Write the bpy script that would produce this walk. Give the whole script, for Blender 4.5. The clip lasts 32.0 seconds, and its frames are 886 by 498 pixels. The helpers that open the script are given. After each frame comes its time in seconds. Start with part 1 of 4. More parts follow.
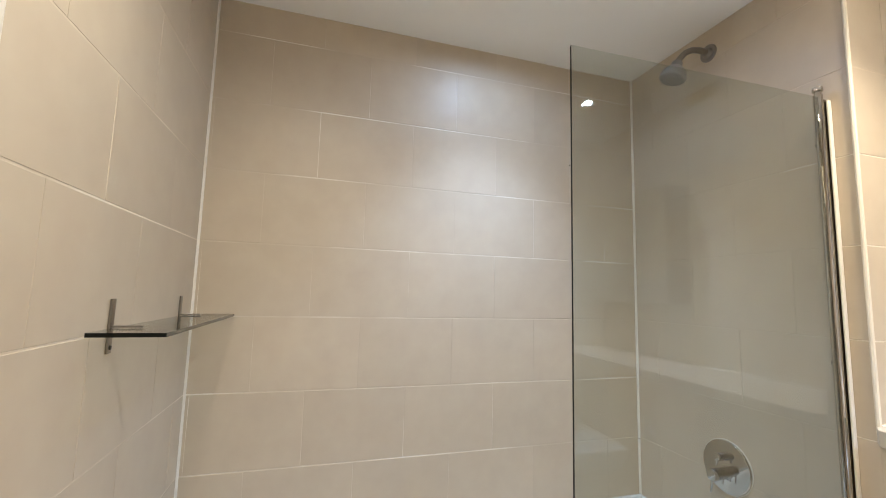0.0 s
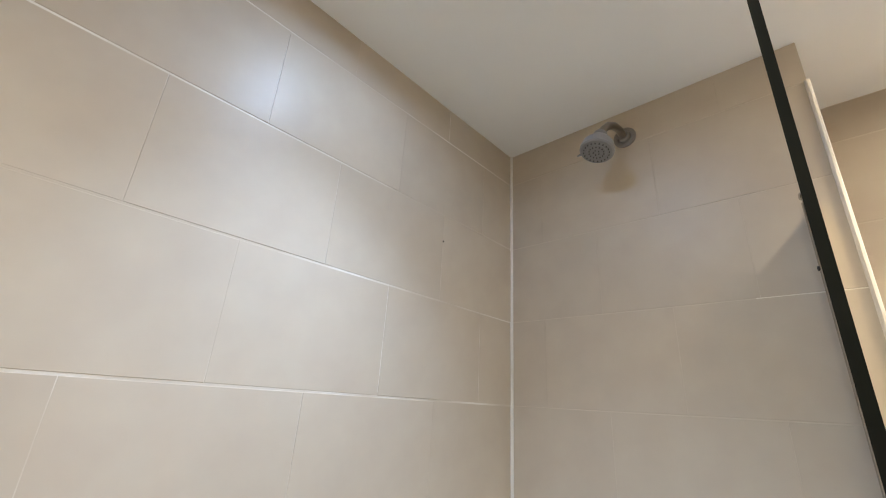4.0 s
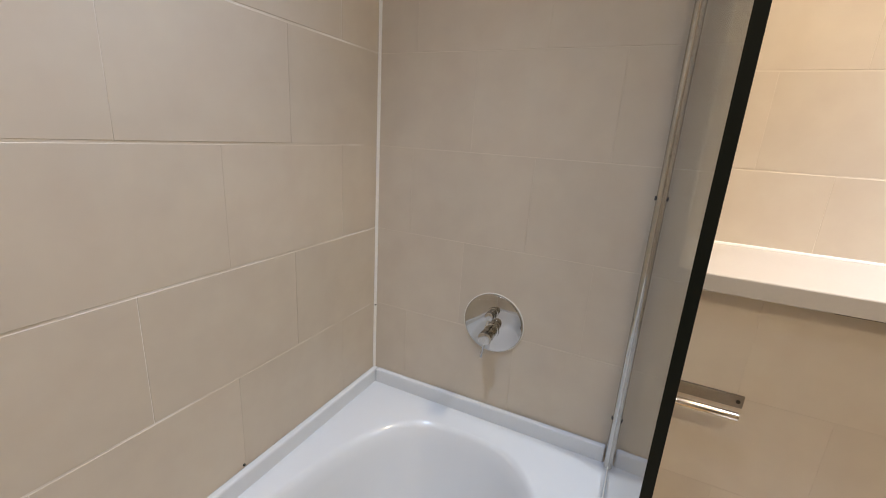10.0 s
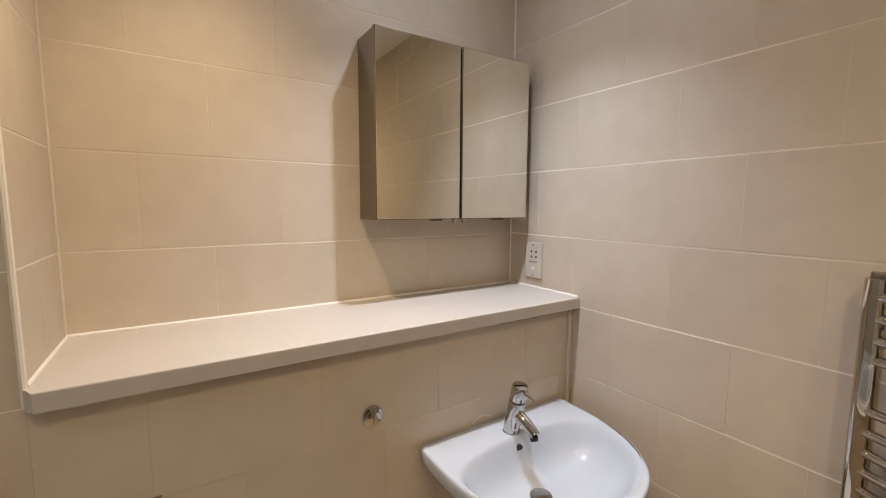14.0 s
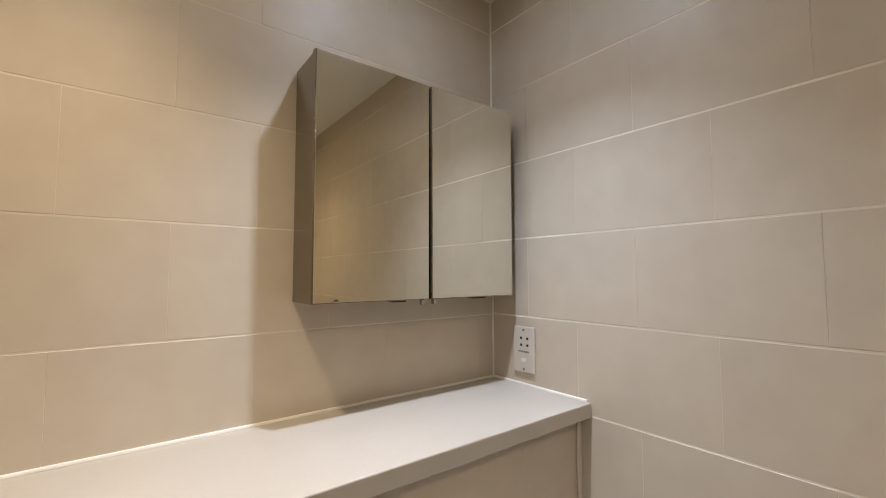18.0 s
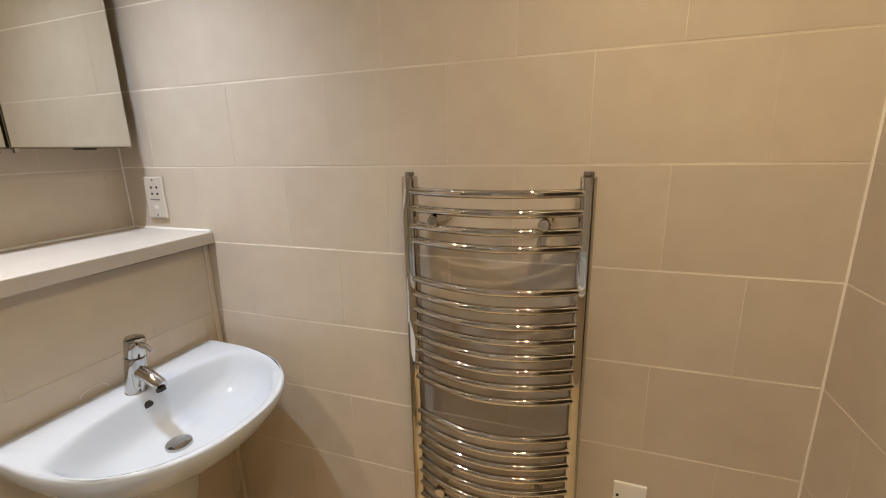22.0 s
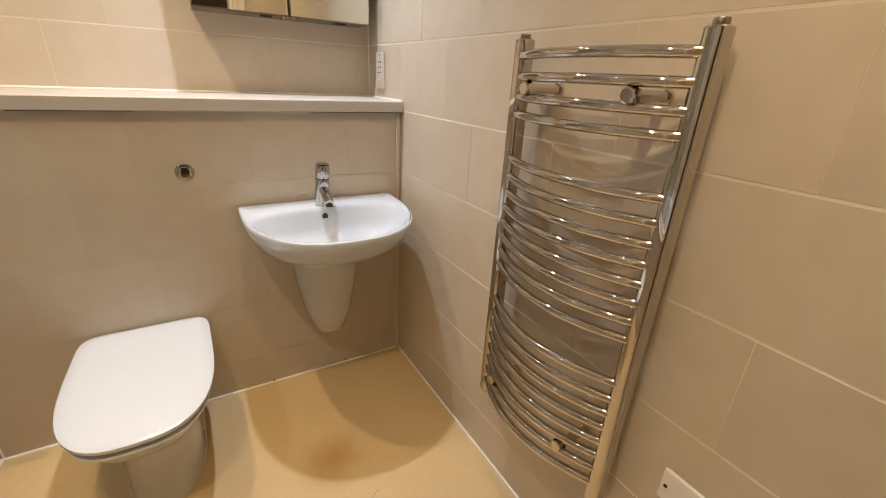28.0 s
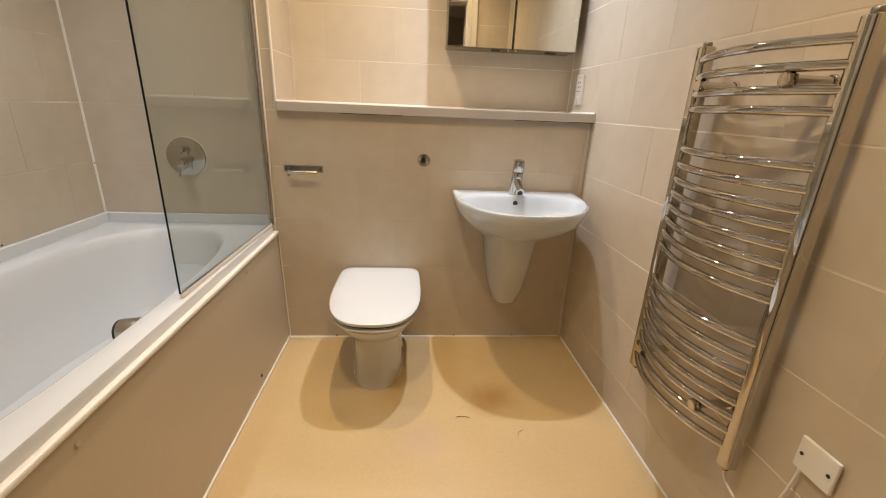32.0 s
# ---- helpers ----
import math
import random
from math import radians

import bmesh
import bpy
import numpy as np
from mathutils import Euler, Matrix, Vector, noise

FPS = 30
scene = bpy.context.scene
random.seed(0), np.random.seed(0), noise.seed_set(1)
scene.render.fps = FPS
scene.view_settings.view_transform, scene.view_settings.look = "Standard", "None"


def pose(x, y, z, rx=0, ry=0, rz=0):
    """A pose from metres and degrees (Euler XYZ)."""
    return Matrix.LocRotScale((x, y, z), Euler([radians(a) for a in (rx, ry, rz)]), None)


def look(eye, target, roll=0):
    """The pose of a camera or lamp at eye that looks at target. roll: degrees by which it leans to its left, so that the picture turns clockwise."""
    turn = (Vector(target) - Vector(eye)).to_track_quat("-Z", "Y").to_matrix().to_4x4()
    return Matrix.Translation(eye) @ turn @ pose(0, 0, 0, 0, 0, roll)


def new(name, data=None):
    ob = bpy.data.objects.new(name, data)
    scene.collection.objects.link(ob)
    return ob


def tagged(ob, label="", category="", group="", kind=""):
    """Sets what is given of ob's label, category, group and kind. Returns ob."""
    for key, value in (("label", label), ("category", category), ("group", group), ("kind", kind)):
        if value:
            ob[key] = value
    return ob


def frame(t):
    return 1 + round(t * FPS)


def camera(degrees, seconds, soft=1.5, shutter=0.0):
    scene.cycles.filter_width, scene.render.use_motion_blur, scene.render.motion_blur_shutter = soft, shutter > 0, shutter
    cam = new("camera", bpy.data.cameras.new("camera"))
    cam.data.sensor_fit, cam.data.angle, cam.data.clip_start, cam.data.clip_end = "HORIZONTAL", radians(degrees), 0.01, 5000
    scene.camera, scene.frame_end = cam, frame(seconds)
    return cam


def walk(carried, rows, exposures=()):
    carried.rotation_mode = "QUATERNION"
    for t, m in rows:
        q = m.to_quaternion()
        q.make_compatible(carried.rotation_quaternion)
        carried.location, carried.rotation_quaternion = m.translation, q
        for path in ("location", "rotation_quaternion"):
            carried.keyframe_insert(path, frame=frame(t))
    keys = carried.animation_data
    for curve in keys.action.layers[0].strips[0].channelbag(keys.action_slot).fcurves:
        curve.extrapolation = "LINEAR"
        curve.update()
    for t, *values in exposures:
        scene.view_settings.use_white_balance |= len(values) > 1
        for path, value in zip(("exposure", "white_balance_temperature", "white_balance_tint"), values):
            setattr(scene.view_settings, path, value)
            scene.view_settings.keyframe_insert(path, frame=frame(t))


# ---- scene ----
# ---- camera ----
cam = camera(94.0, 32.0, soft=1.0)
PATH = [
    (0, (1.573, -1.4, 1.536), (-0.333, -0.831, 1.75), 1.5),
    (0.5, (1.537, -1.396, 1.55), (-0.347, -0.792, 1.843), 1.6),
    (1, (1.438, -1.398, 1.574), (-0.413, -0.727, 1.927), 1.9),
    (1.5, (1.25, -1.411, 1.598), (-0.544, -0.632, 2.018), 2.0),
    (2, (1.117, -1.393, 1.62), (-0.615, -0.51, 2.09), 1.9),
    (2.5, (1.018, -1.331, 1.625), (-0.643, -0.36, 2.167), 2.1),
    (4.5, (0.713, -1.095, 1.695), (-0.438, 0.366, 2.43), 3.8),
    (5, (0.683, -1.068, 1.695), (-0.332, 0.497, 2.415), 3.7),
    (5.5, (0.664, -1.052, 1.688), (-0.255, 0.599, 2.342), 3.6),
    (6, (0.667, -1.041, 1.668), (-0.22, 0.666, 2.215), 3.5),
    (6.5, (0.656, -1.044, 1.655), (-0.214, 0.717, 2.038), 3.3),
    (7, (0.667, -1.045, 1.625), (-0.207, 0.736, 1.877), 2.8),
    (7.5, (0.683, -1.041, 1.598), (-0.193, 0.755, 1.689), 3.0),
    (8, (0.688, -1.028, 1.571), (-0.188, 0.768, 1.494), 3.3),
    (8.5, (0.673, -1.017, 1.539), (-0.188, 0.774, 1.31), 3.7),
    (9, (0.669, -1.014, 1.509), (-0.179, 0.762, 1.151), 4.0),
    (9.5, (0.702, -1.035, 1.491), (-0.143, 0.72, 1.035), 3.9),
    (10, (0.74, -1.075, 1.48), (-0.075, 0.673, 0.951), 3.6),
    (10.5, (0.775, -1.133, 1.471), (0.053, 0.642, 0.897), 3.2),
    (11, (0.812, -1.163, 1.467), (0.273, 0.668, 0.87), 3.0),
    (11.5, (0.895, -1.147, 1.471), (0.596, 0.738, 0.872), 2.7),
    (12, (0.97, -1.138, 1.484), (0.977, 0.777, 0.909), 2.1),
    (12.5, (1.022, -1.122, 1.497), (1.352, 0.779, 0.972), 1.7),
    (13, (1.06, -1.079, 1.509), (1.7, 0.76, 1.051), 1.4),
    (13.5, (1.084, -1.045, 1.528), (1.99, 0.705, 1.185), 1.0),
    (14, (1.094, -1.026, 1.561), (2.171, 0.646, 1.352), 0.3),
    (14.5, (1.105, -1.014, 1.587), (2.277, 0.605, 1.519), -0.3),
    (15, (1.119, -0.975, 1.589), (2.342, 0.606, 1.632), -0.5),
    (15.5, (1.153, -0.926, 1.585), (2.386, 0.644, 1.697), -0.7),
    (17.5, (1.321, -0.687, 1.581), (2.509, 0.915, 1.732), -0.1),
    (18, (1.301, -0.722, 1.582), (2.508, 0.867, 1.703), -0.1),
    (18.5, (1.252, -0.811, 1.578), (2.507, 0.745, 1.648), -0.0),
    (19, (1.198, -0.884, 1.574), (2.554, 0.586, 1.577), -0.2),
    (19.5, (1.193, -0.931, 1.57), (2.682, 0.402, 1.498), -0.6),
    (20, (1.22, -0.991, 1.565), (2.843, 0.168, 1.424), -0.6),
    (20.5, (1.252, -1.071, 1.556), (2.981, -0.09, 1.346), -0.8),
    (21, (1.259, -1.146, 1.538), (3.064, -0.333, 1.253), -0.9),
    (21.5, (1.263, -1.21, 1.516), (3.092, -0.495, 1.137), -1.1),
    (22, (1.27, -1.259, 1.49), (3.102, -0.613, 1.015), -1.2),
    (22.5, (1.272, -1.287, 1.456), (3.101, -0.69, 0.91), -0.9),
    (23, (1.292, -1.301, 1.428), (3.111, -0.732, 0.822), -0.7),
    (23.5, (1.35, -1.312, 1.395), (3.16, -0.756, 0.751), -0.1),
    (24, (1.422, -1.337, 1.37), (3.218, -0.765, 0.704), 0.4),
    (24.5, (1.502, -1.364, 1.361), (3.278, -0.754, 0.674), 0.9),
    (26.5, (1.668, -1.513, 1.32), (3.166, -0.404, 0.594), 2.1),
    (27, (1.663, -1.586, 1.307), (3.0, -0.295, 0.57), 2.5),
    (27.5, (1.619, -1.64, 1.315), (2.774, -0.19, 0.565), 2.9),
    (28, (1.57, -1.671, 1.324), (2.528, -0.09, 0.559), 3.0),
    (28.5, (1.521, -1.7, 1.308), (2.289, -0.024, 0.531), 3.1),
    (29, (1.47, -1.777, 1.309), (2.078, -0.044, 0.517), 3.0),
    (29.5, (1.444, -1.854, 1.3), (1.927, -0.085, 0.501), 3.1),
    (30, (1.436, -1.91, 1.293), (1.808, -0.118, 0.485), 3.3),
    (30.5, (1.422, -1.956, 1.278), (1.722, -0.151, 0.47), 3.5),
    (31, (1.442, -1.998, 1.274), (1.689, -0.176, 0.488), 3.4),
    (31.5, (1.455, -2.028, 1.253), (1.656, -0.177, 0.521), 3.0),
    (32, (1.46, -2.046, 1.229), (1.621, -0.162, 0.579), 2.4),
]
EXPOSURES = [  # seconds, stops, kelvin, tint
    (0, 0.49, 6120, 7), (2.5, 0.54, 6000, 6), (5, 0.47, 6030, 8), (7, 0.39, 6350, 11), (9, 0.33, 6440, 12), (11, 0.06, 6600, 13),
    (13, -0.22, 7070, 14), (15, -0.38, 7020, 13), (18, -0.42, 6800, 10), (19, -0.4, 6860, 10), (20, -0.3, 6800, 9), (21, -0.2, 6910, 10),
    (23, -0.02, 7070, 12), (24, 0.05, 7170, 14), (27, 0.14, 7330, 13), (28, 0.05, 7400, 13), (30, 0.06, 7540, 14), (32, 0.14, 7440, 12),
]
walk(cam, [(t, look(e, g, r)) for t, e, g, r in PATH], EXPOSURES)

# ---- world and lights ----
CEIL = 2.583
world = bpy.data.worlds.new("world")
scene.world = world
world.use_nodes = True
world.node_tree.nodes["Background"].inputs[0].default_value = (0.9, 0.85, 0.78, 1)
world.node_tree.nodes["Background"].inputs[1].default_value = 0.02

LAMPS = [  # x, y, watts and spread of the beam, glow of the lens, colour
    (0.40, -0.780, 37, 96, 330, (0.74, 0.95, 1.32)),
    (1.17, -0.10, 52, 104, 300, (1.0, 0.82, 0.58)),
    (1.83, -0.10, 84, 98, 420, (0.80, 0.95, 1.24)),
    (1.17, -1.47, 42, 162, 260, (1.0, 0.88, 0.70)),
    (1.82, -1.47, 34, 112, 280, (1.0, 0.75, 0.43)),
    (1.60, -3.30, 5, 120, 60, (1.0, 0.74, 0.42)),   # in the hall
]
for i, (lx, ly, watts, spread, glow, tint) in enumerate(LAMPS):
    lamp = bpy.data.lights.new("downlight_beam", "SPOT")
    lamp.energy, lamp.color = watts, tint
    lamp.spot_size, lamp.spot_blend = radians(spread), 1.0
    lamp.shadow_soft_size = 0.027
    ob = new("downlight_beam", lamp)
    ob.matrix_world = pose(lx, ly, CEIL - 0.012)


# ---- materials ----
def mat(name, colour, rough=0.5, metal=0.0, vary=0.06, scale=9.0, fine=140.0, bump=0.03, stain=0.0, coat=0.0, per_object=0.0, spec=0.5):
    """A procedural surface: colour varied at two scales, fine relief, uneven gloss."""
    m = bpy.data.materials.new(name)
    m.use_nodes = True
    nt = m.node_tree
    n, l = nt.nodes, nt.links
    b = n["Principled BSDF"]
    b.inputs["Metallic"].default_value = metal
    b.inputs["Coat Weight"].default_value = coat
    b.inputs["Specular IOR Level"].default_value = spec
    co = n.new("ShaderNodeTexCoord")
    geo = n.new("ShaderNodeNewGeometry")
    big = n.new("ShaderNodeTexNoise")
    big.inputs["Scale"].default_value = scale
    big.inputs["Detail"].default_value = 5
    small = n.new("ShaderNodeTexNoise")
    small.inputs["Scale"].default_value = fine
    small.inputs["Detail"].default_value = 3
    l.new(geo.outputs["Position"], big.inputs["Vector"])
    l.new(geo.outputs["Position"], small.inputs["Vector"])
    mix = n.new("ShaderNodeMixRGB")
    mix.inputs[1].default_value = (*[c * (1 - vary) for c in colour], 1)
    mix.inputs[2].default_value = (*[min(1, c * (1 + vary)) for c in colour], 1)
    l.new(big.outputs["Fac"], mix.inputs[0])
    mix2 = n.new("ShaderNodeMixRGB")
    mix2.blend_type = "OVERLAY"
    mix2.inputs[0].default_value = min(0.5, vary * 1.6)
    l.new(mix.outputs[0], mix2.inputs[1])
    l.new(small.outputs["Color"], mix2.inputs[2])
    bw = n.new("ShaderNodeRGBToBW")
    l.new(small.outputs["Color"], bw.inputs[0])
    l.new(bw.outputs[0], mix2.inputs[2])
    out = mix2.outputs[0]
    if per_object:
        info = n.new("ShaderNodeObjectInfo")
        ramp = n.new("ShaderNodeMapRange")
        ramp.inputs["To Min"].default_value = 1 - per_object
        ramp.inputs["To Max"].default_value = 1 + per_object
        l.new(info.outputs["Random"], ramp.inputs["Value"])
        mul = n.new("ShaderNodeVectorMath")
        mul.operation = "SCALE"
        l.new(out, mul.inputs[0])
        l.new(ramp.outputs[0], mul.inputs["Scale"])
        out = mul.outputs[0]
    if stain:
        st = n.new("ShaderNodeTexNoise")
        st.inputs["Scale"].default_value = 2.3
        st.inputs["Detail"].default_value = 7
        st.inputs["Distortion"].default_value = 0.6
        l.new(geo.outputs["Position"], st.inputs["Vector"])
        cr = n.new("ShaderNodeValToRGB")
        cr.color_ramp.elements[0].position = 0.50
        cr.color_ramp.elements[1].position = 0.72
        cr.color_ramp.elements[0].color = (0, 0, 0, 1)
        cr.color_ramp.elements[1].color = (stain, stain, stain, 1)
        l.new(st.outputs["Fac"], cr.inputs[0])
        dk = n.new("ShaderNodeMixRGB")
        dk.inputs[2].default_value = (*[c * 0.55 for c in colour], 1)
        l.new(cr.outputs[0], dk.inputs[0])
        l.new(out, dk.inputs[1])
        out = dk.outputs[0]
    l.new(out, b.inputs["Base Color"])
    rr = n.new("ShaderNodeMapRange")
    rr.inputs["To Min"].default_value = max(0.02, rough * 0.85)
    rr.inputs["To Max"].default_value = min(1, rough * 1.15)
    l.new(big.outputs["Fac"], rr.inputs["Value"])
    l.new(rr.outputs[0], b.inputs["Roughness"])
    if bump:
        bp = n.new("ShaderNodeBump")
        bp.inputs["Strength"].default_value = bump
        bp.inputs["Distance"].default_value = 0.004
        l.new(small.outputs["Fac"], bp.inputs["Height"])
        l.new(bp.outputs[0], b.inputs["Normal"])
    return m


M_TILE = mat("beige_tile", (0.570, 0.492, 0.390), rough=0.41, vary=0.075, scale=2.6, fine=13, bump=0.03, per_object=0.025, spec=0.42)


def patchy_grout(name, low, high, edge0, edge1):
    """Grout that is cream in places and nearly the tile's colour in others."""
    m = mat(name, high, rough=0.8, vary=0.05, fine=300, bump=0.1)
    n, l = m.node_tree.nodes, m.node_tree.links
    b = n["Principled BSDF"]
    was = b.inputs["Base Color"].links[0].from_socket
    geo = n.new("ShaderNodeNewGeometry")
    st = n.new("ShaderNodeTexNoise")
    st.inputs["Scale"].default_value = 1.9
    st.inputs["Detail"].default_value = 4
    l.new(geo.outputs["Position"], st.inputs["Vector"])
    rm = n.new("ShaderNodeMapRange")
    rm.inputs["From Min"].default_value, rm.inputs["From Max"].default_value = edge0, edge1
    l.new(st.outputs["Fac"], rm.inputs["Value"])
    mx = n.new("ShaderNodeMixRGB")
    mx.inputs[1].default_value = (*low, 1)
    l.new(rm.outputs[0], mx.inputs[0])
    l.new(was, mx.inputs[2])
    l.new(mx.outputs[0], b.inputs["Base Color"])
    return m


M_GROUT = patchy_grout("cream_grout", (0.61, 0.535, 0.43), (0.76, 0.69, 0.59), 0.44, 0.64)
M_GROUTB = patchy_grout("matching_grout", (0.61, 0.53, 0.425), (0.67, 0.59, 0.485), 0.46, 0.70)
M_GROUTM = patchy_grout("close_grout", (0.56, 0.48, 0.38), (0.62, 0.54, 0.44), 0.46, 0.70)
M_GROUTW = patchy_grout("white_grout", (0.58, 0.505, 0.405), (0.84, 0.80, 0.74), 0.47, 0.64)
M_TRIM = mat("tile_edge_trim", (0.64, 0.565, 0.46), rough=0.4, vary=0.04, fine=80, bump=0.04)
M_FRESH = mat("fresh_grout", (0.80, 0.74, 0.64), rough=0.7, vary=0.06, fine=200, bump=0.06)
M_SATIN = mat("satin_steel", (0.66, 0.61, 0.54), rough=0.22, metal=1.0, vary=0.04, fine=120, bump=0.02)
M_GROUTR = patchy_grout("buff_grout", (0.64, 0.56, 0.455), (0.84, 0.77, 0.66), 0.42, 0.60)
M_SEAL = mat("white_sealant", (0.80, 0.77, 0.71), rough=0.4, vary=0.05, fine=60, bump=0.06)
M_CEIL = mat("ceiling_paint", (0.87, 0.86, 0.83), rough=0.85, vary=0.02, fine=220, bump=0.05)
M_PLASTER = mat("cream_plaster", (0.52, 0.47, 0.40), rough=0.8, vary=0.03, fine=160, bump=0.08)
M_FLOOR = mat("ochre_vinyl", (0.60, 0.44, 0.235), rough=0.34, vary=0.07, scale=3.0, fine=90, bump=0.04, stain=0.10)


def soft_blotch(m, x, y, radius, colour, most):
    """A blotch with a ragged edge, mixed into a floor's colour."""
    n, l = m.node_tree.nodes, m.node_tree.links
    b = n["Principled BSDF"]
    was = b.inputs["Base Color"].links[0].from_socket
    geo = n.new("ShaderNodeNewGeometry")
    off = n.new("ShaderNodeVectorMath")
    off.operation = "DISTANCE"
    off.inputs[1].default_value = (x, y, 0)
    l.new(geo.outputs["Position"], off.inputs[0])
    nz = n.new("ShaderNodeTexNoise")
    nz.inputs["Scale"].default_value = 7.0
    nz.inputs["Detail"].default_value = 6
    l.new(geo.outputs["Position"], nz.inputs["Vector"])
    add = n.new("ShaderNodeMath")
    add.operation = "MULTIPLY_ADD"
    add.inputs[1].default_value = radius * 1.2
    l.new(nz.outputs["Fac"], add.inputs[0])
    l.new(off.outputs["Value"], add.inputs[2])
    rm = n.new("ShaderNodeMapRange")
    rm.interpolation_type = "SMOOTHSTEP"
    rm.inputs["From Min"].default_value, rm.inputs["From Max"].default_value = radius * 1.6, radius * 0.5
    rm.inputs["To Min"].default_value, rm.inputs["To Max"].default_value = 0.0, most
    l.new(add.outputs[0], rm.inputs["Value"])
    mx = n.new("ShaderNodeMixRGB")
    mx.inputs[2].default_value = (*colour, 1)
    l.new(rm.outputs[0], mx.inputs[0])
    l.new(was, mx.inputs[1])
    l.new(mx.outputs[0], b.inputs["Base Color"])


# brown, pinkish and dull brown blotches in front of basin and toilet
soft_blotch(M_FLOOR, 1.83, -0.53, 0.17, (0.40, 0.22, 0.075), 0.75)
soft_blotch(M_FLOOR, 1.52, -0.78, 0.16, (0.56, 0.40, 0.30), 0.5)
soft_blotch(M_FLOOR, 1.18, -0.62, 0.12, (0.42, 0.29, 0.12), 0.35)
M_PANEL = mat("beige_bath_panel", (0.50, 0.415, 0.30), rough=0.38, vary=0.04, scale=4, fine=90, bump=0.03)
M_ACRYL = mat("white_acrylic", (0.66, 0.68, 0.70), rough=0.14, vary=0.015, fine=8, bump=0.01, coat=0.3)
M_CERAM = mat("white_ceramic", (0.56, 0.61, 0.665), rough=0.07, vary=0.012, fine=6, bump=0.008, coat=0.5)
M_CERAMW = mat("cream_white_ceramic", (0.60, 0.60, 0.585), rough=0.09, vary=0.015, fine=6, bump=0.008, coat=0.4)
M_SEAT = mat("white_seat_plastic", (0.66, 0.69, 0.72), rough=0.13, vary=0.01, fine=7, bump=0.01, coat=0.3)
M_LEDGE = mat("cream_laminate", (0.52, 0.475, 0.415), rough=0.36, vary=0.03, scale=6, fine=120, bump=0.004, stain=0.06)
M_CHROME = mat("chrome", (0.52, 0.505, 0.485), rough=0.05, metal=1.0, vary=0.02, fine=30, bump=0.0)
M_RAD = mat("radiator_chrome", (0.56, 0.525, 0.48), rough=0.02, metal=1.0, vary=0.02, fine=30, bump=0.0)
M_BRUSH = mat("brushed_steel", (0.30, 0.275, 0.245), rough=0.34, metal=1.0, vary=0.08, fine=200, bump=0.03)
M_ALU = mat("satin_aluminium", (0.30, 0.265, 0.215), rough=0.25, metal=1.0, vary=0.04, fine=120, bump=0.02)
M_MIRROR = mat("mirror_glass", (0.80, 0.80, 0.74), rough=0.02, metal=1.0, vary=0.005, fine=3, bump=0.0)
# for rubber and small dark parts; also the painted shade in gaps and holes
M_DARK = mat("dark_rubber_and_gap_shade", (0.025, 0.022, 0.02), rough=0.6, vary=0.1, bump=0.05)
M_PLATE = mat("white_plate_plastic", (0.80, 0.78, 0.74), rough=0.25, vary=0.02, fine=20, bump=0.01)
M_SOCK = mat("cream_socket_plastic", (0.60, 0.55, 0.475), rough=0.3, vary=0.02, fine=20, bump=0.01)
M_GREYPL = mat("grey_plastic", (0.25, 0.245, 0.245), rough=0.4, vary=0.05, fine=80, bump=0.03)
M_WOODW = mat("white_gloss_paint", (0.70, 0.66, 0.60), rough=0.3, vary=0.02, fine=50, bump=0.04)
M_HALLFL = mat("hall_carpet", (0.30, 0.23, 0.15), rough=0.95, vary=0.12, fine=400, bump=0.4)
M_INK = mat("grey_print", (0.25, 0.24, 0.23), rough=0.6, vary=0.05, bump=0.0)


def glass(name, tint):
    """Thin clear glass: it lets light through with a slight tint and mirrors by its Fresnel gloss."""
    m = bpy.data.materials.new(name)
    m.use_nodes = True
    n, l = m.node_tree.nodes, m.node_tree.links
    n.remove(n["Principled BSDF"])
    tr = n.new("ShaderNodeBsdfTransparent")
    tr.inputs[0].default_value = (*tint, 1)
    gl = n.new("ShaderNodeBsdfGlossy")
    gl.inputs["Roughness"].default_value = 0.0
    lw = n.new("ShaderNodeLayerWeight")
    lw.inputs["Blend"].default_value = 0.5
    pw = n.new("ShaderNodeMath")
    pw.operation = "POWER"
    pw.inputs[1].default_value = 5.0
    l.new(lw.outputs["Facing"], pw.inputs[0])
    fr = n.new("ShaderNodeMath")
    fr.operation = "MULTIPLY_ADD"
    fr.inputs[1].default_value, fr.inputs[2].default_value = 0.95, 0.05
    l.new(pw.outputs[0], fr.inputs[0])
    mx = n.new("ShaderNodeMixShader")
    l.new(fr.outputs[0], mx.inputs[0])
    l.new(tr.outputs[0], mx.inputs[1])
    l.new(gl.outputs[0], mx.inputs[2])
    l.new(mx.outputs[0], n["Material Output"].inputs["Surface"])
    return m


M_GLASS = glass("clear_glass", (0.88, 0.90, 0.88))
# paler copy of the glass edge, with light on the shelf front painted in
M_GEDGEL = mat("glass_edge_lit", (0.075, 0.07, 0.055), rough=0.2, vary=0.1, bump=0.0)
M_GEDGE = mat("glass_edge", (0.005, 0.007, 0.006), rough=0.3, vary=0.1, bump=0.0, spec=0.2)


def lamp_glow(name, colour, strength):
    m = bpy.data.materials.new(name)
    m.use_nodes = True
    b = m.node_tree.nodes["Principled BSDF"]
    b.inputs["Base Color"].default_value = (0.8, 0.8, 0.8, 1)
    b.inputs["Emission Color"].default_value = (*colour, 1)
    b.inputs["Emission Strength"].default_value = strength
    return m


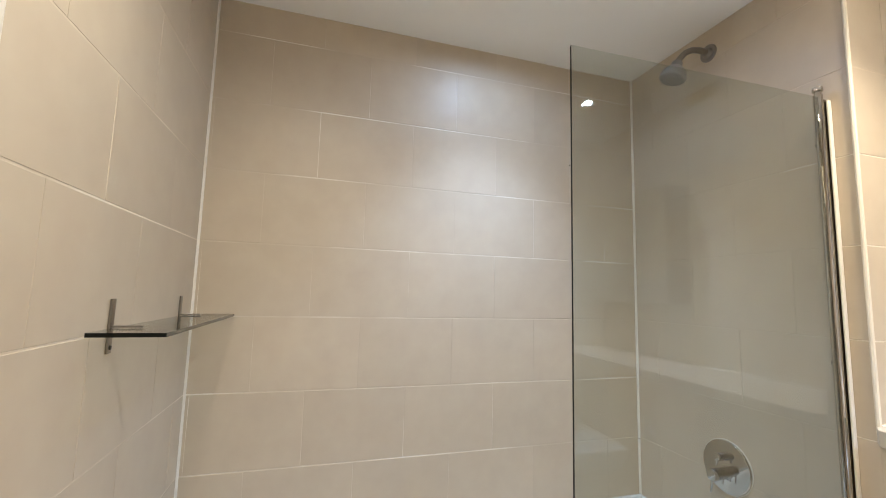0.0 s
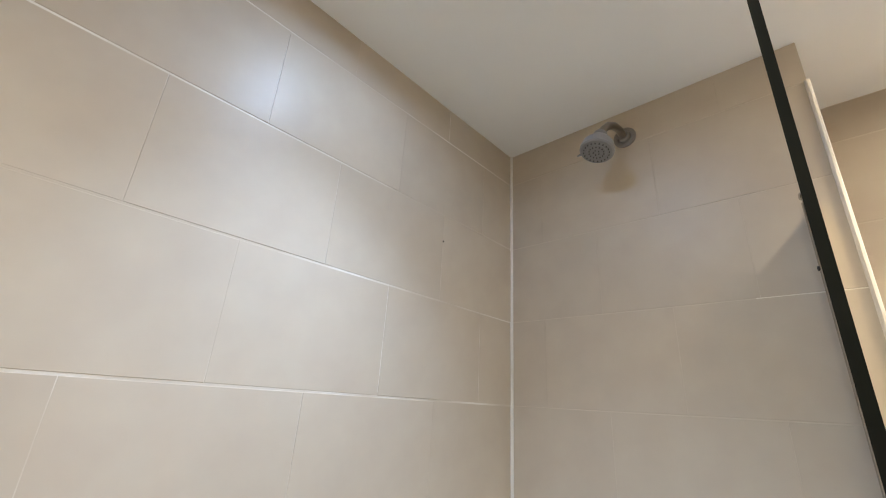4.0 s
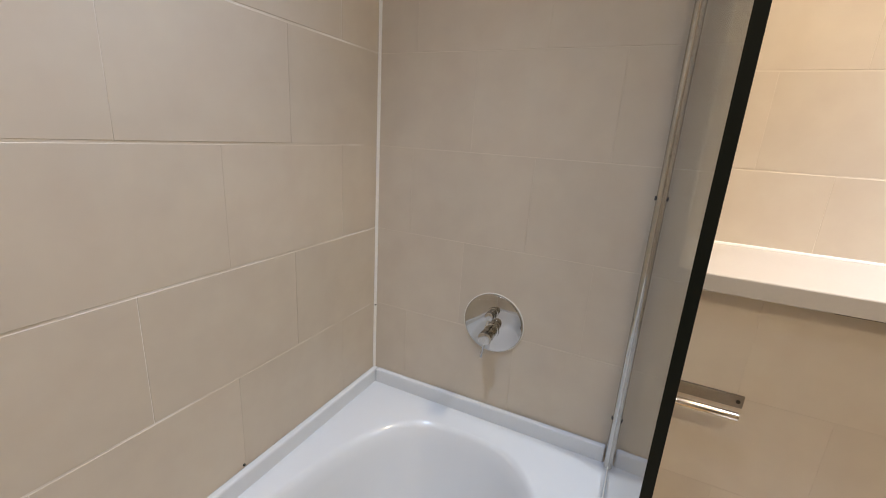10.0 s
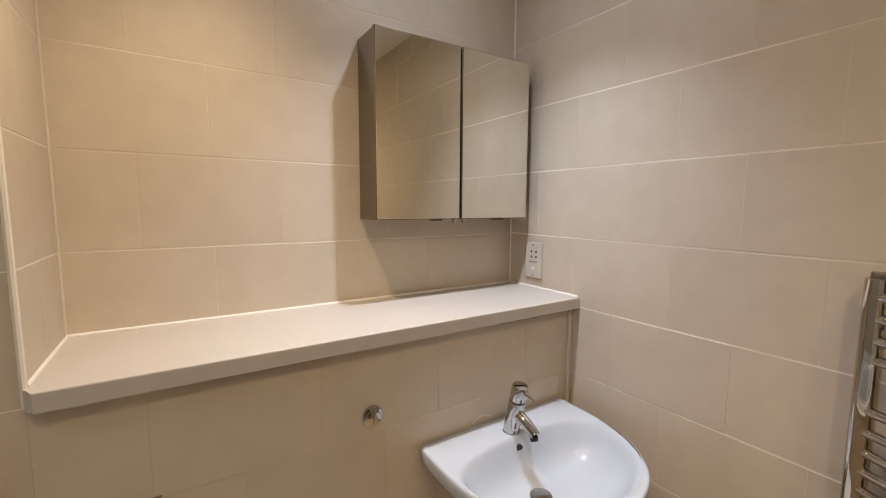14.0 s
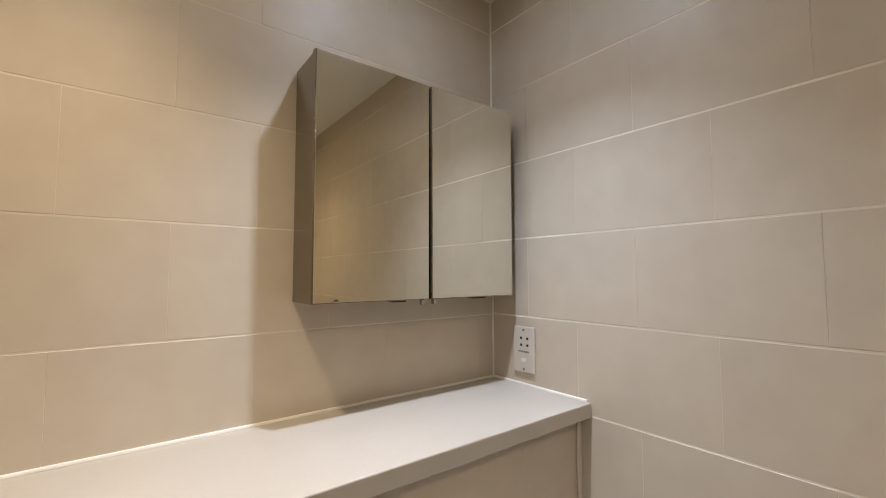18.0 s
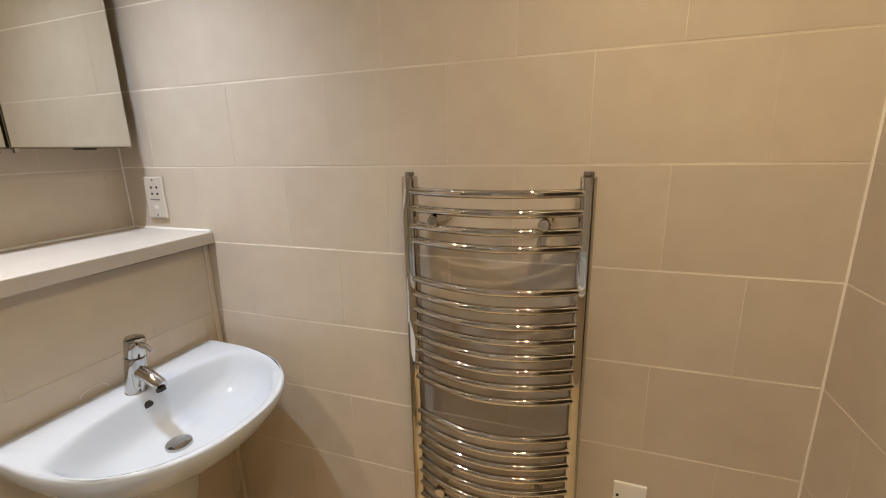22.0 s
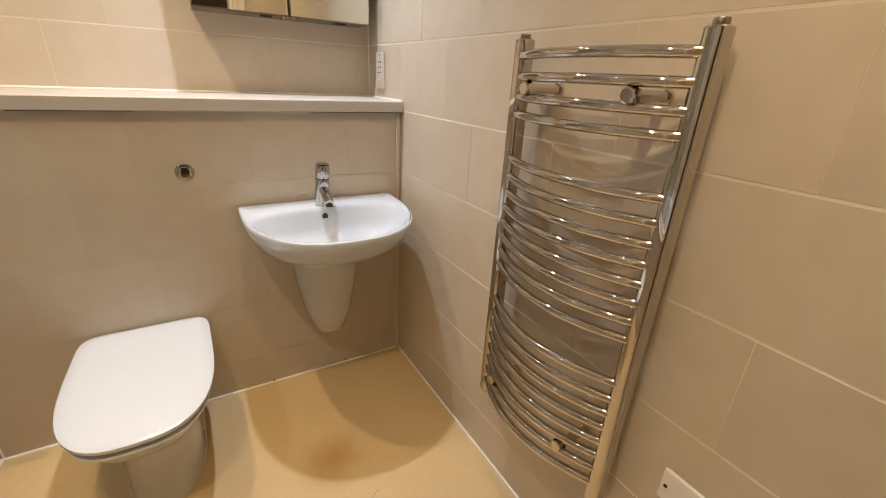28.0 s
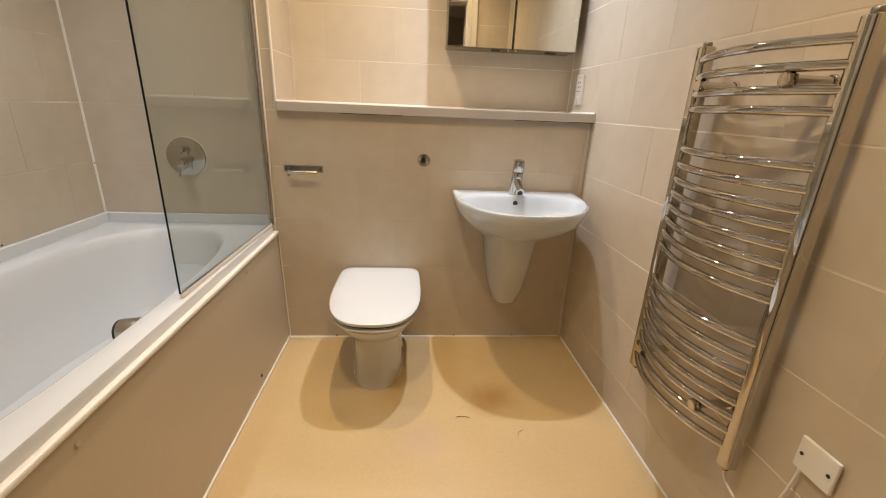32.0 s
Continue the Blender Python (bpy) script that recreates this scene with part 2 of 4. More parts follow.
# ---- mesh helpers ----
def part(name, bm, material, parent=None, label="", smooth=False, at=None):
    me = bpy.data.meshes.new(name)
    bmesh.ops.recalc_face_normals(bm, faces=bm.faces)
    bm.to_mesh(me)
    bm.free()
    if smooth:
        for p in me.polygons:
            p.use_smooth = True
        try:
            me.set_sharp_from_angle(angle=radians(38))
        except AttributeError:
            pass
    for m in (material if isinstance(material, (list, tuple)) else [material]):
        me.materials.append(m)
    ob = new(name, me)
    if parent is not None:
        ob.parent = parent
        ob.matrix_parent_inverse = parent.matrix_world.inverted()
    if at is not None:
        ob.matrix_basis = at
    if label:
        tagged(ob, label)
    return ob


def empty(name, x, y, z, label, category, group="", kind=""):
    ob = new(name)
    ob.empty_display_size = 0.05
    ob.location = (x, y, z)
    bpy.context.view_layer.update()
    return tagged(ob, label, category, group, kind)


def add_box(bm, x0, x1, y0, y1, z0, z1, bevel=0.0, seg=2):
    t = bmesh.new()
    bmesh.ops.create_cube(t, size=1)
    for v in t.verts:
        v.co = ((x0 + x1) / 2 + v.co.x * (x1 - x0), (y0 + y1) / 2 + v.co.y * (y1 - y0), (z0 + z1) / 2 + v.co.z * (z1 - z0))
    if bevel:
        bmesh.ops.bevel(t, geom=t.edges[:], offset=bevel, segments=seg, affect="EDGES", profile=0.5)
    merge(bm, t)
    return bm


def merge(bm, t):
    vs = {v: bm.verts.new(v.co) for v in t.verts}
    for f in t.faces:
        try:
            nf = bm.faces.new([vs[v] for v in f.verts])
            nf.material_index = f.material_index
        except ValueError:
            pass
    t.free()


def box(x0, x1, y0, y1, z0, z1, bevel=0.0, seg=2):
    return add_box(bmesh.new(), x0, x1, y0, y1, z0, z1, bevel, seg)


def add_cyl(bm, p, q, r, r2=None, seg=24, bevel=0.0):
    """A capped cylinder or cone from p to q."""
    p, q = Vector(p), Vector(q)
    t = bmesh.new()
    bmesh.ops.create_cone(t, cap_ends=True, segments=seg, radius1=r, radius2=r if r2 is None else r2, depth=(q - p).length)
    if bevel:
        rim = [e for e in t.edges if abs(e.verts[0].co.z - e.verts[1].co.z) < 1e-6]
        bmesh.ops.bevel(t, geom=rim, offset=bevel, segments=2, affect="EDGES", profile=0.5)
    turn = (q - p).to_track_quat("Z", "Y").to_matrix().to_4x4()
    bmesh.ops.transform(t, matrix=Matrix.Translation((p + q) / 2) @ turn, verts=t.verts[:])
    merge(bm, t)
    return bm


def cyl(p, q, r, r2=None, seg=24, bevel=0.0):
    return add_cyl(bmesh.new(), p, q, r, r2, seg, bevel)


def add_tube(bm, pts, r, seg=12, cap=True):
    """A round tube along a list of points."""
    pts = [Vector(p) for p in pts]
    rings = []
    up = Vector((0, 0, 1))
    for i, p in enumerate(pts):
        d = (pts[min(i + 1, len(pts) - 1)] - pts[max(i - 1, 0)]).normalized()
        side = d.cross(up)
        if side.length < 1e-3:
            side = d.cross(Vector((1, 0, 0)))
        side.normalize()
        nrm = side.cross(d)
        rad = r[i] if isinstance(r, (list, tuple)) else r
        rings.append([bm.verts.new(p + rad * (math.cos(a) * side + math.sin(a) * nrm)) for a in [2 * math.pi * k / seg for k in range(seg)]])
    for a, b in zip(rings, rings[1:]):
        for k in range(seg):
            bm.faces.new((a[k], a[(k + 1) % seg], b[(k + 1) % seg], b[k]))
    if cap:
        bm.faces.new(rings[0][::-1])
        bm.faces.new(rings[-1])
    return bm


def tube(pts, r, seg=12, cap=True):
    return add_tube(bmesh.new(), pts, r, seg, cap)


def loft(rings, close_first=True, close_last=True):
    """Skins a stack of closed rings with the same count of points."""
    bm = bmesh.new()
    vs = [[bm.verts.new(p) for p in ring] for ring in rings]
    n = len(vs[0])
    for a, b in zip(vs, vs[1:]):
        for k in range(n):
            bm.faces.new((a[k], a[(k + 1) % n], b[(k + 1) % n], b[k]))
    if close_first:
        bm.faces.new(vs[0][::-1])
    if close_last:
        bm.faces.new(vs[-1])
    return bm


# ---- setting ----
W, FRONT, BACK, RX = 2.335, -1.80, 0.345, 0.842   # right wall, door wall, recess wall, recess side
FR = -1.797   # face of the door wall beside the radiator wall
LEDGE = 1.225
TW, TH, Z0, G = 0.3595, 0.255, 1.185, 0.0031      # tile pitch, course pitch, a course line, bed joint
GX = 0.0006      # butt joint between two tiles of a course


def setting(name, bm, material, label, category, smooth=False):
    return tagged(part(name, bm, material, None, smooth=smooth), label, category, kind="structure")


floor = setting("floor", box(-0.15, W + 0.15, FRONT, 0.0, -0.05, 0.0), M_FLOOR, "ochre beige sheet vinyl bathroom floor with faint stains and soft blotches", "floor")
ceiling = setting("ceiling", box(-0.15, W + 0.15, FRONT - 0.15, BACK + 0.12, CEIL, CEIL + 0.08), M_CEIL, "smooth white painted plaster ceiling", "ceiling")
S = 0.0007   # tiles stand this far proud of the grouted wall
wall_left = setting("wall_left", box(-0.12, -S, FRONT - 0.15, BACK + 0.12, 0, CEIL), M_GROUTW, "bath side wall tiled in matt beige", "wall")
ws = box(-S, 0.655, S, BACK + 0.12, 0, CEIL)
add_box(ws, 0.655, 0.785, S, BACK + 0.12, 0, 1.82)
add_box(ws, 0.655, RX - S, S, BACK + 0.12, 1.96, CEIL)
add_box(ws, 0.785, RX - S, S, BACK + 0.12, 0, 1.82)
add_box(ws, 0.655, RX - S, S, BACK + 0.12, 1.82, 1.96)
ws.faces.ensure_lookup_table()
for f in ws.faces[18:]:
    f.material_index = 1      # fresher grout beside the screen
wall_shower = setting("wall_shower", ws, [M_GROUTB, M_FRESH], "shower end wall tiled in matt beige", "wall")
wall_box = setting("wall_boxing", box(RX - S, W + S, S, BACK + 0.12, 0, 1.2032), M_GROUTM, "tiled boxing behind the basin and toilet", "wall")
wall_recess = setting("wall_recess", box(RX - S, W + S, BACK + S, BACK + 0.12, 1.186, CEIL), M_GROUT, "recessed wall above the ledge tiled in beige", "wall")
wall_right = setting("wall_right", box(W + S, W + 0.12, FRONT - 0.15, BACK + 0.12, 0, CEIL), M_GROUTR, "radiator wall tiled in matt beige", "wall")
D0, D1, DH = 1.02, 1.975, 2.16    # door opening
wb = bmesh.new()
add_box(wb, -S, D0, FRONT - 0.15, FRONT - S, 0, CEIL)
add_box(wb, D1, W + 0.06, FRONT - 0.15, FR - S, 0, CEIL)
add_box(wb, D0, D1, FRONT - 0.15, FRONT - S, DH, CEIL)
wall_front = setting("wall_front", wb, M_GROUTR, "door wall tiled in beige with a doorway", "wall")

# the hall behind the doorway, plain and closed
hall = bmesh.new()
HY = FRONT - 0.15
add_box(hall, 0.3, 0.4, HY - 3.0, HY, 0, CEIL)
add_box(hall, 2.9, 3.0, HY - 3.0, HY, 0, CEIL)
add_box(hall, 0.3, 3.0, HY - 3.1, HY - 3.0, 0, CEIL)
setting("wall_hall", hall, M_PLASTER, "plain cream plaster walls of the hall", "wall")
setting("floor_hall", box(0.3, 3.0, HY - 3.1, FRONT, -0.05, -0.001), M_HALLFL, "brown carpet of the hall beyond the doorway", "floor")
setting("ceiling_hall", box(0.3, 3.0, HY - 3.1, HY, CEIL, CEIL + 0.08), M_CEIL, "white painted hall ceiling", "ceiling")


# ---- door lining ----
door_frame = empty("door_frame", (D0 + D1) / 2, FRONT, 0, "white gloss painted wooden door frame without its door", "door frame", kind="structure")
part("jamb", box(D0 - 0.002, D0 + 0.028, HY - 0.004, FRONT + 0.004, 0, DH), M_WOODW, door_frame)
part("jamb", box(D1 - 0.028, D1 + 0.002, HY - 0.004, FRONT + 0.004, 0, DH), M_WOODW, door_frame)
part("head", box(D0 + 0.028, D1 - 0.028, HY - 0.004, FRONT + 0.004, DH - 0.03, DH), M_WOODW, door_frame)
for ax0, ax1 in ((D0 - 0.05, D0 + 0.02), (D1 - 0.02, D1 + 0.075)):
    part("architrave", box(ax0, ax1, FRONT + 0.004, (FRONT if ax0 < 1.5 else FR) + 0.020, 0, DH + 0.05, 0.004), M_WOODW, door_frame)
for bx0, bx1, py_ in ((D1 - 0.020, D1 - 0.004, FR), (D1 + 0.010, D1 + 0.020, FR), (D0 + 0.004, D0 + 0.020, FRONT), (D0 - 0.020, D0 - 0.010, FRONT)):
    part("moulding", box(bx0, bx1, py_ + 0.016, py_ + 0.026, 0, DH + 0.018, 0.004), M_WOODW, door_frame)
part("architrave", box(D0 + 0.02, D1 - 0.02, FRONT + 0.004, FRONT + 0.020, DH - 0.02, DH + 0.05, 0.004), M_WOODW, door_frame)

# ---- bath ----
BW, BL, RIM = 0.79, 1.792, 0.645
BX0, BY1 = 0.004, -0.004          # bath's wall corner
BCX, BCY = 0.395, -0.90


def rounded(cx, cy, hx, hy, p, z, n=72, egg=0.0):
    out = []
    for k in range(n):
        a = 2 * math.pi * k / n
        c, s = math.cos(a), math.sin(a)
        out.append((cx + hx * math.copysign(abs(c) ** (2 / p), c) * (1 + egg * s), cy + hy * math.copysign(abs(s) ** (2 / p), s), z))
    return out


def bath():
    top = empty("bath", 0.4, -0.9, 0, "white acrylic built-in bath with a rolled rim", "bath")
    n = 72
    rings = [
        rounded(BCX, BCY, 0.395, 0.896, 40, 0.40, n), rounded(BCX, BCY, 0.395, 0.896, 40, RIM - 0.012, n),
        rounded(BCX, BCY, 0.392, 0.893, 40, RIM - 0.003, n), rounded(BCX, BCY, 0.384, 0.886, 34, RIM, n),
        rounded(BCX, BCY - 0.01, 0.330, 0.818, 3.0, RIM - 0.001, n), rounded(BCX, BCY - 0.01, 0.323, 0.811, 2.95, RIM - 0.004, n),
        rounded(BCX, BCY - 0.01, 0.314, 0.802, 2.9, RIM - 0.016, n), rounded(BCX, BCY - 0.01, 0.304, 0.788, 2.9, RIM - 0.05, n),
        rounded(BCX, BCY - 0.005, 0.280, 0.735, 2.9, RIM - 0.20, n), rounded(BCX, BCY, 0.252, 0.68, 2.9, RIM - 0.33, n),
        rounded(BCX, BCY, 0.225, 0.63, 2.8, RIM - 0.39, n), rounded(BCX, BCY, 0.17, 0.55, 2.6, RIM - 0.412, n),
        rounded(BCX, BCY, 0.05, 0.30, 2.2, RIM - 0.417, n),
    ]
    part("tub", loft(rings, False, True), M_ACRYL, top, smooth=True)
    up = bmesh.new()
    add_box(up, 0.001, 0.020, FRONT + 0.004, -0.001, RIM - 0.01, 0.692, 0.005)
    part("upstand", up, M_ACRYL, top, "white raised lip along the wall")
    part("upstand", box(0.020, 0.770, -0.020, -0.001, RIM - 0.01, 0.692, 0.005), M_ACRYL, top, "white raised lip along the wall")
    part("upstand", box(0.020, 0.770, FRONT + 0.001, FRONT + 0.02, RIM - 0.01, 0.692, 0.005), M_ACRYL, top, "white raised lip along the wall")
    part("waste", cyl((0.395, -0.36, RIM - 0.416), (0.395, -0.36, RIM - 0.405), 0.035, bevel=0.003), M_CHROME, top, "chrome bath waste", True)
    f = part("overflow_filler", cyl((0.712, -0.93, 0.586), (0.634, -0.93, 0.580), 0.036, 0.036, 28, 0.006), M_RAD, top, "round chrome overflow filler", True)
    part("cap", cyl((0.636, -0.93, 0.580), (0.626, -0.93, 0.5795), 0.0335, 0.033, 28, 0.003), M_DARK, f, "dark inner ring")
    return top


bath()
panel = empty("tub_enclosure", 0.79, -0.9, 0, "beige boarded bath panel with white plastic trims", "bath surround")
bd = box(0.776, 0.794, FRONT + 0.002, -0.002, 0.006, 0.592, 0.002)
for v in bd.verts:
    v.co.x += 0.014 * (0.592 - v.co.z) / 0.586      # the foot stands proud of the top
part("board", bd, M_PANEL, panel)
part("top_trim", box(0.772, 0.806, FRONT + 0.002, -0.002, 0.594, 0.610, 0.005), M_SEAL, panel, "cream plastic edge trim")
part("floor_trim", box(0.807, 0.815, FRONT + 0.002, -0.002, 0.0, 0.010, 0.002), M_SEAL, panel, "white sealant bead")
for sy, sz in ((-0.42, 0.555), (-1.335, 0.555), (-0.43, 0.06)):
    sx = 0.793 + 0.014 * (0.592 - sz) / 0.586
    part("screw_cap", cyl((sx, sy, sz), (sx + 0.0055, sy, sz), 0.008, 0.006, 16, 0.001), M_PANEL if sz > 0.1 else M_DARK, panel, "small screw cap")

# ---- bath screen ----
scr = empty("bath_screen", 0.785, -0.45, 0.65, "frameless clear glass bath screen on a chrome pole", "bath screen")
sg = bmesh.new()
add_box(sg, 0.783, 0.789, -0.857, -0.045, 0.662, 2.130)
for f in sg.faces:
    c = f.calc_center_median()
    if c.y < -0.856 or c.z < 0.663:
        f.material_index = 1
swing = Matrix.Translation((0.786, -0.045, 0)) @ pose(0, 0, 0, 0, 0, -1.1) @ Matrix.Translation((-0.786, 0.045, 0))
bmesh.ops.transform(sg, matrix=swing, verts=sg.verts[:])
pane = part("pane", sg, [M_GLASS, M_GEDGE], scr, "clear glass pane with dark edge")
part("pole", cyl((0.783, -0.036, 0.652), (0.783, -0.036, 2.138), 0.0112, seg=28), M_CHROME, scr, "tall chrome hinge pole", True)
fin = cyl((0.783, -0.036, 2.138), (0.783, -0.036, 2.148), 0.0085, seg=28)
add_cyl(fin, (0.783, -0.036, 2.148), (0.783, -0.036, 2.162), 0.0135, 0.0125, 28, 0.003)
part("finial", fin, M_CHROME, scr, smooth=True)
# added, mostly hidden strip: shades the shower wall from the lamp beside it
part("shade_profile", box(0.7790, 0.7865, -0.0300, -0.001, 0.652, 2.128, 0.001), M_ALU, scr, "slim strip added behind the pole to block lamp light")
part("wall_channel", box(0.7895, 0.7950, -0.016, -0.001, 0.652, 2.125, 0.002), M_SEAL, scr, "white wall profile")
sl = box(0.7815, 0.7905, -0.854, -0.048, 0.6465, 0.662, 0.002)
bmesh.ops.transform(sl, matrix=swing, verts=sl.verts[:])
part("seal", sl, M_SEAL, scr, "clear plastic bottom seal")
for pz in (1.374, 1.99, 0.80):
    part("screw", cyl((0.775, -0.036, pz), (0.770, -0.037, pz), 0.006, 0.005, 12), M_DARK, scr, "dark screw head")

# ---- shower ----
sh = empty("fixed_shower", 0.41, 0, 2.48, "grey round shower head on a bent steel arm", "shower head")
fl = cyl((0.417, 0, 2.487), (0.417, -0.007, 2.487), 0.034, 0.033, 32, 0.002)
add_cyl(fl, (0.417, -0.006, 2.487), (0.417, -0.018, 2.487), 0.022, 0.017, 28, 0.002)
part("flange", fl, M_BRUSH, sh, smooth=True)
arm = [(0.417, -0.006, 2.487), (0.417, -0.05, 2.490), (0.413, -0.08, 2.487), (0.406, -0.105, 2.475), (0.398, -0.122, 2.455), (0.391, -0.130, 2.437)]
part("arm", tube(arm, 0.0115, 16), M_BRUSH, sh, smooth=True)
hd = Vector((-0.10, -0.30, -0.95)).normalized()
hp = Vector((0.391, -0.131, 2.434))
hb = bmesh.new()
add_cyl(hb, hp + hd * -0.006, hp + hd * 0.02, 0.019, 0.022, 24, 0.003)
prof = [(0.014, 0.020), (0.024, 0.032), (0.040, 0.043), (0.056, 0.047), (0.064, 0.0465), (0.068, 0.042)]
q = hd.to_track_quat("Z", "Y").to_matrix()
rings = [[tuple(hp + q @ Vector((r * math.cos(a), r * math.sin(a), d))) for a in [2 * math.pi * k / 40 for k in range(40)]] for d, r in prof]
merge(hb, loft(rings))
part("head", hb, M_GREYPL, sh, "limescaled grey plastic head", True)
face = bmesh.new()
add_cyl(face, hp + hd * 0.066, hp + hd * 0.070, 0.027, 0.025, 32)
part("spray_face", face, M_GREYPL, sh, smooth=True)
nz = bmesh.new()
for rr, cnt in ((0.020, 14), (0.034, 20), (0.008, 5)):
    for k in range(cnt):
        a = 2 * math.pi * k / cnt
        c = hp + q @ Vector((rr * math.cos(a), rr * math.sin(a), 0.069))
        add_cyl(nz, c, c + hd * 0.0035, 0.0016, seg=6)
part("nozzles", nz, M_DARK, sh)
part("lever", cyl(hp + q @ Vector((-0.040, 0.01, 0.05)), hp + q @ Vector((-0.060, 0.014, 0.058)), 0.004, 0.003, 10), M_GREYPL, sh)

vx, vz = 0.416, 0.962
valve = empty("shower_valve", vx, 0, vz, "round chrome thermostatic shower valve with two levers", "shower valve")
part("plate", cyl((vx, 0, vz), (vx, -0.009, vz), 0.090, 0.088, 56, 0.003), M_CHROME, valve, smooth=True)
part("plate_seal", cyl((vx, 0.0, vz), (vx, -0.0025, vz), 0.0915, 0.0915, 56), M_SEAL, valve)
for kz, kr, kl in ((0.036, 0.0125, 0.040), (-0.020, 0.0185, 0.066)):
    kb = cyl((vx, -0.008, vz + kz), (vx, -0.014, vz + kz), kr * 1.25, kr * 1.2, 32, 0.001)
    add_cyl(kb, (vx, -0.013, vz + kz), (vx, -0.014 - kl * 0.42, vz + kz), kr, kr, 32, 0.001)
    add_cyl(kb, (vx, -0.0155 - kl * 0.42, vz + kz), (vx, -0.012 - kl, vz + kz), kr * 1.04, kr, 32, 0.003)
    knob = part("knob", kb, M_CHROME, valve, smooth=True)
    part("groove", cyl((vx, -0.013 - kl * 0.42, vz + kz), (vx, -0.0165 - kl * 0.42, vz + kz), kr * 0.9, kr * 0.9, 24), M_DARK, knob)
    yy = -0.004 - kl
    ll = 0.016 if kz > 0 else 0.040
    part("lever", tube([(vx, yy, vz + kz - kr * 0.6), (vx - 0.003, yy - 0.002, vz + kz - kr - ll * 0.6), (vx - 0.005, yy - 0.003, vz + kz - kr - ll)], [0.0042, 0.0036, 0.003], 12), M_CHROME, knob, smooth=True)
part("stop_pin", cyl((vx + 0.002, -0.026, vz - 0.036), (vx + 0.002, -0.027, vz - 0.054), 0.0032, 0.0028, 12), M_CHROME, valve, smooth=True)

# ---- glass shelf on the bath end wall ----
shelf = empty("glass_shelf", 0.30, FRONT, 1.455, "clear glass shelf on two steel brackets", "shelf")
gb = bmesh.new()
add_box(gb, 0.016, 0.672, FRONT + 0.006, FRONT + 0.134, 1.441, 1.449)
for f in gb.faces:
    c = f.calc_center_median()
    if c.x > 0.671 or c.x < 0.017:
        f.material_index = 1
    elif c.y > FRONT + 0.133:
        f.material_index = 2
part("glass", gb, [M_GLASS, M_GEDGE, M_GEDGEL], shelf, "clear glass with dark polished edge")
for bx in (0.129, 0.568):
    br = part("bracket", box(bx - 0.009, bx + 0.009, FRONT + 0.001, FRONT + 0.005, 1.398, 1.508, 0.001), M_BRUSH, shelf, "brushed steel bracket")
    part("prong", box(bx - 0.003, bx + 0.003, FRONT + 0.005, FRONT + 0.060, 1.450, 1.454, 0.001), M_BRUSH, br)
    part("prong", box(bx - 0.003, bx + 0.003, FRONT + 0.005, FRONT + 0.060, 1.436, 1.440, 0.001), M_BRUSH, br)
    part("screw", cyl((bx, FRONT + 0.004, 1.410), (bx, FRONT + 0.007, 1.410), 0.005, 0.004, 12), M_DARK, br)

# ---- ledge ----
led = empty("ledge", 1.59, 0.14, 1.19, "cream laminate ledge along the tiled boxing", "ledge")
lb = bmesh.new()
outline = [(0.858, -0.040), (W - 0.001, -0.040), (W - 0.001, BACK - 0.001), (RX + 0.001, BACK - 0.001), (RX + 0.001, -0.016), (0.850, -0.016)]
low = [lb.verts.new((x, y, 1.184 if y < 0 else 1.2035)) for x, y in outline]
hi = [lb.verts.new((x, y, LEDGE)) for x, y in outline]
lb.faces.new(low[::-1])
lb.faces.new(hi)
for k in range(len(outline)):
    lb.faces.new((low[k], low[(k + 1) % 6], hi[(k + 1) % 6], hi[k]))
bmesh.ops.bevel(lb, geom=lb.edges[:], offset=0.003, segments=2, affect="EDGES", profile=0.5)
part("board", lb, M_LEDGE, led)
sb = bmesh.new()
add_tube(sb, [(RX + 0.004, BACK - 0.004, LEDGE + 0.001), (W - 0.004, BACK - 0.004, LEDGE + 0.001)], 0.0055, 8)
add_tube(sb, [(RX + 0.004, 0.0, LEDGE + 0.001), (RX + 0.004, BACK - 0.004, LEDGE + 0.001)], 0.0045, 8)
add_tube(sb, [(W - 0.003, -0.03, LEDGE + 0.001), (W - 0.003, BACK - 0.004, LEDGE + 0.001)], 0.0055, 8)
part("sealant", sb, M_SEAL, led, "white sealant bead", True)
# solid dark strips stand in for the shade under the ledge
for gx0, gx1 in ((1.13, 1.42), (1.95, 2.33)):
    part("gap", box(gx0, gx1, -0.033, -0.004, 1.1818, 1.1844), M_DARK, led, "dark strip for the shade in the gap below the ledge")

# ---- mirror cabinet ----
CX0, CX1, CMID, CZ0, CZ1, CY = 1.630, 2.283, 1.959, 1.513, 2.112, 0.200
cab = empty("mirror_cabinet", 1.96, BACK, CZ0, "two-door mirror-fronted bathroom wall cabinet", "cabinet")
part("body", box(CX0 + 0.002, CX1 - 0.002, CY + 0.022, BACK - 0.001, CZ0 - 0.001, CZ1 - 0.002, 0.002), M_ALU, cab, "satin aluminium carcass")
for a, b2, hx in ((CX0, CMID - 0.003, CMID - 0.022), (CMID + 0.003, CX1, CMID + 0.016)):
    d = part("door", box(a, b2, CY + 0.004, CY + 0.020, CZ0, CZ1, 0.001), M_ALU, cab)
    part("mirror", box(a + 0.003, b2 - 0.003, CY, CY + 0.004, CZ0 + 0.003, CZ1 - 0.003, 0.0008), M_MIRROR, d, "clean mirror pane")
    part("pull", box(hx - 0.006, hx + 0.006, CY + 0.002, CY + 0.014, CZ0 - 0.014, CZ0, 0.002), M_CHROME, d, "tiny chrome pull")
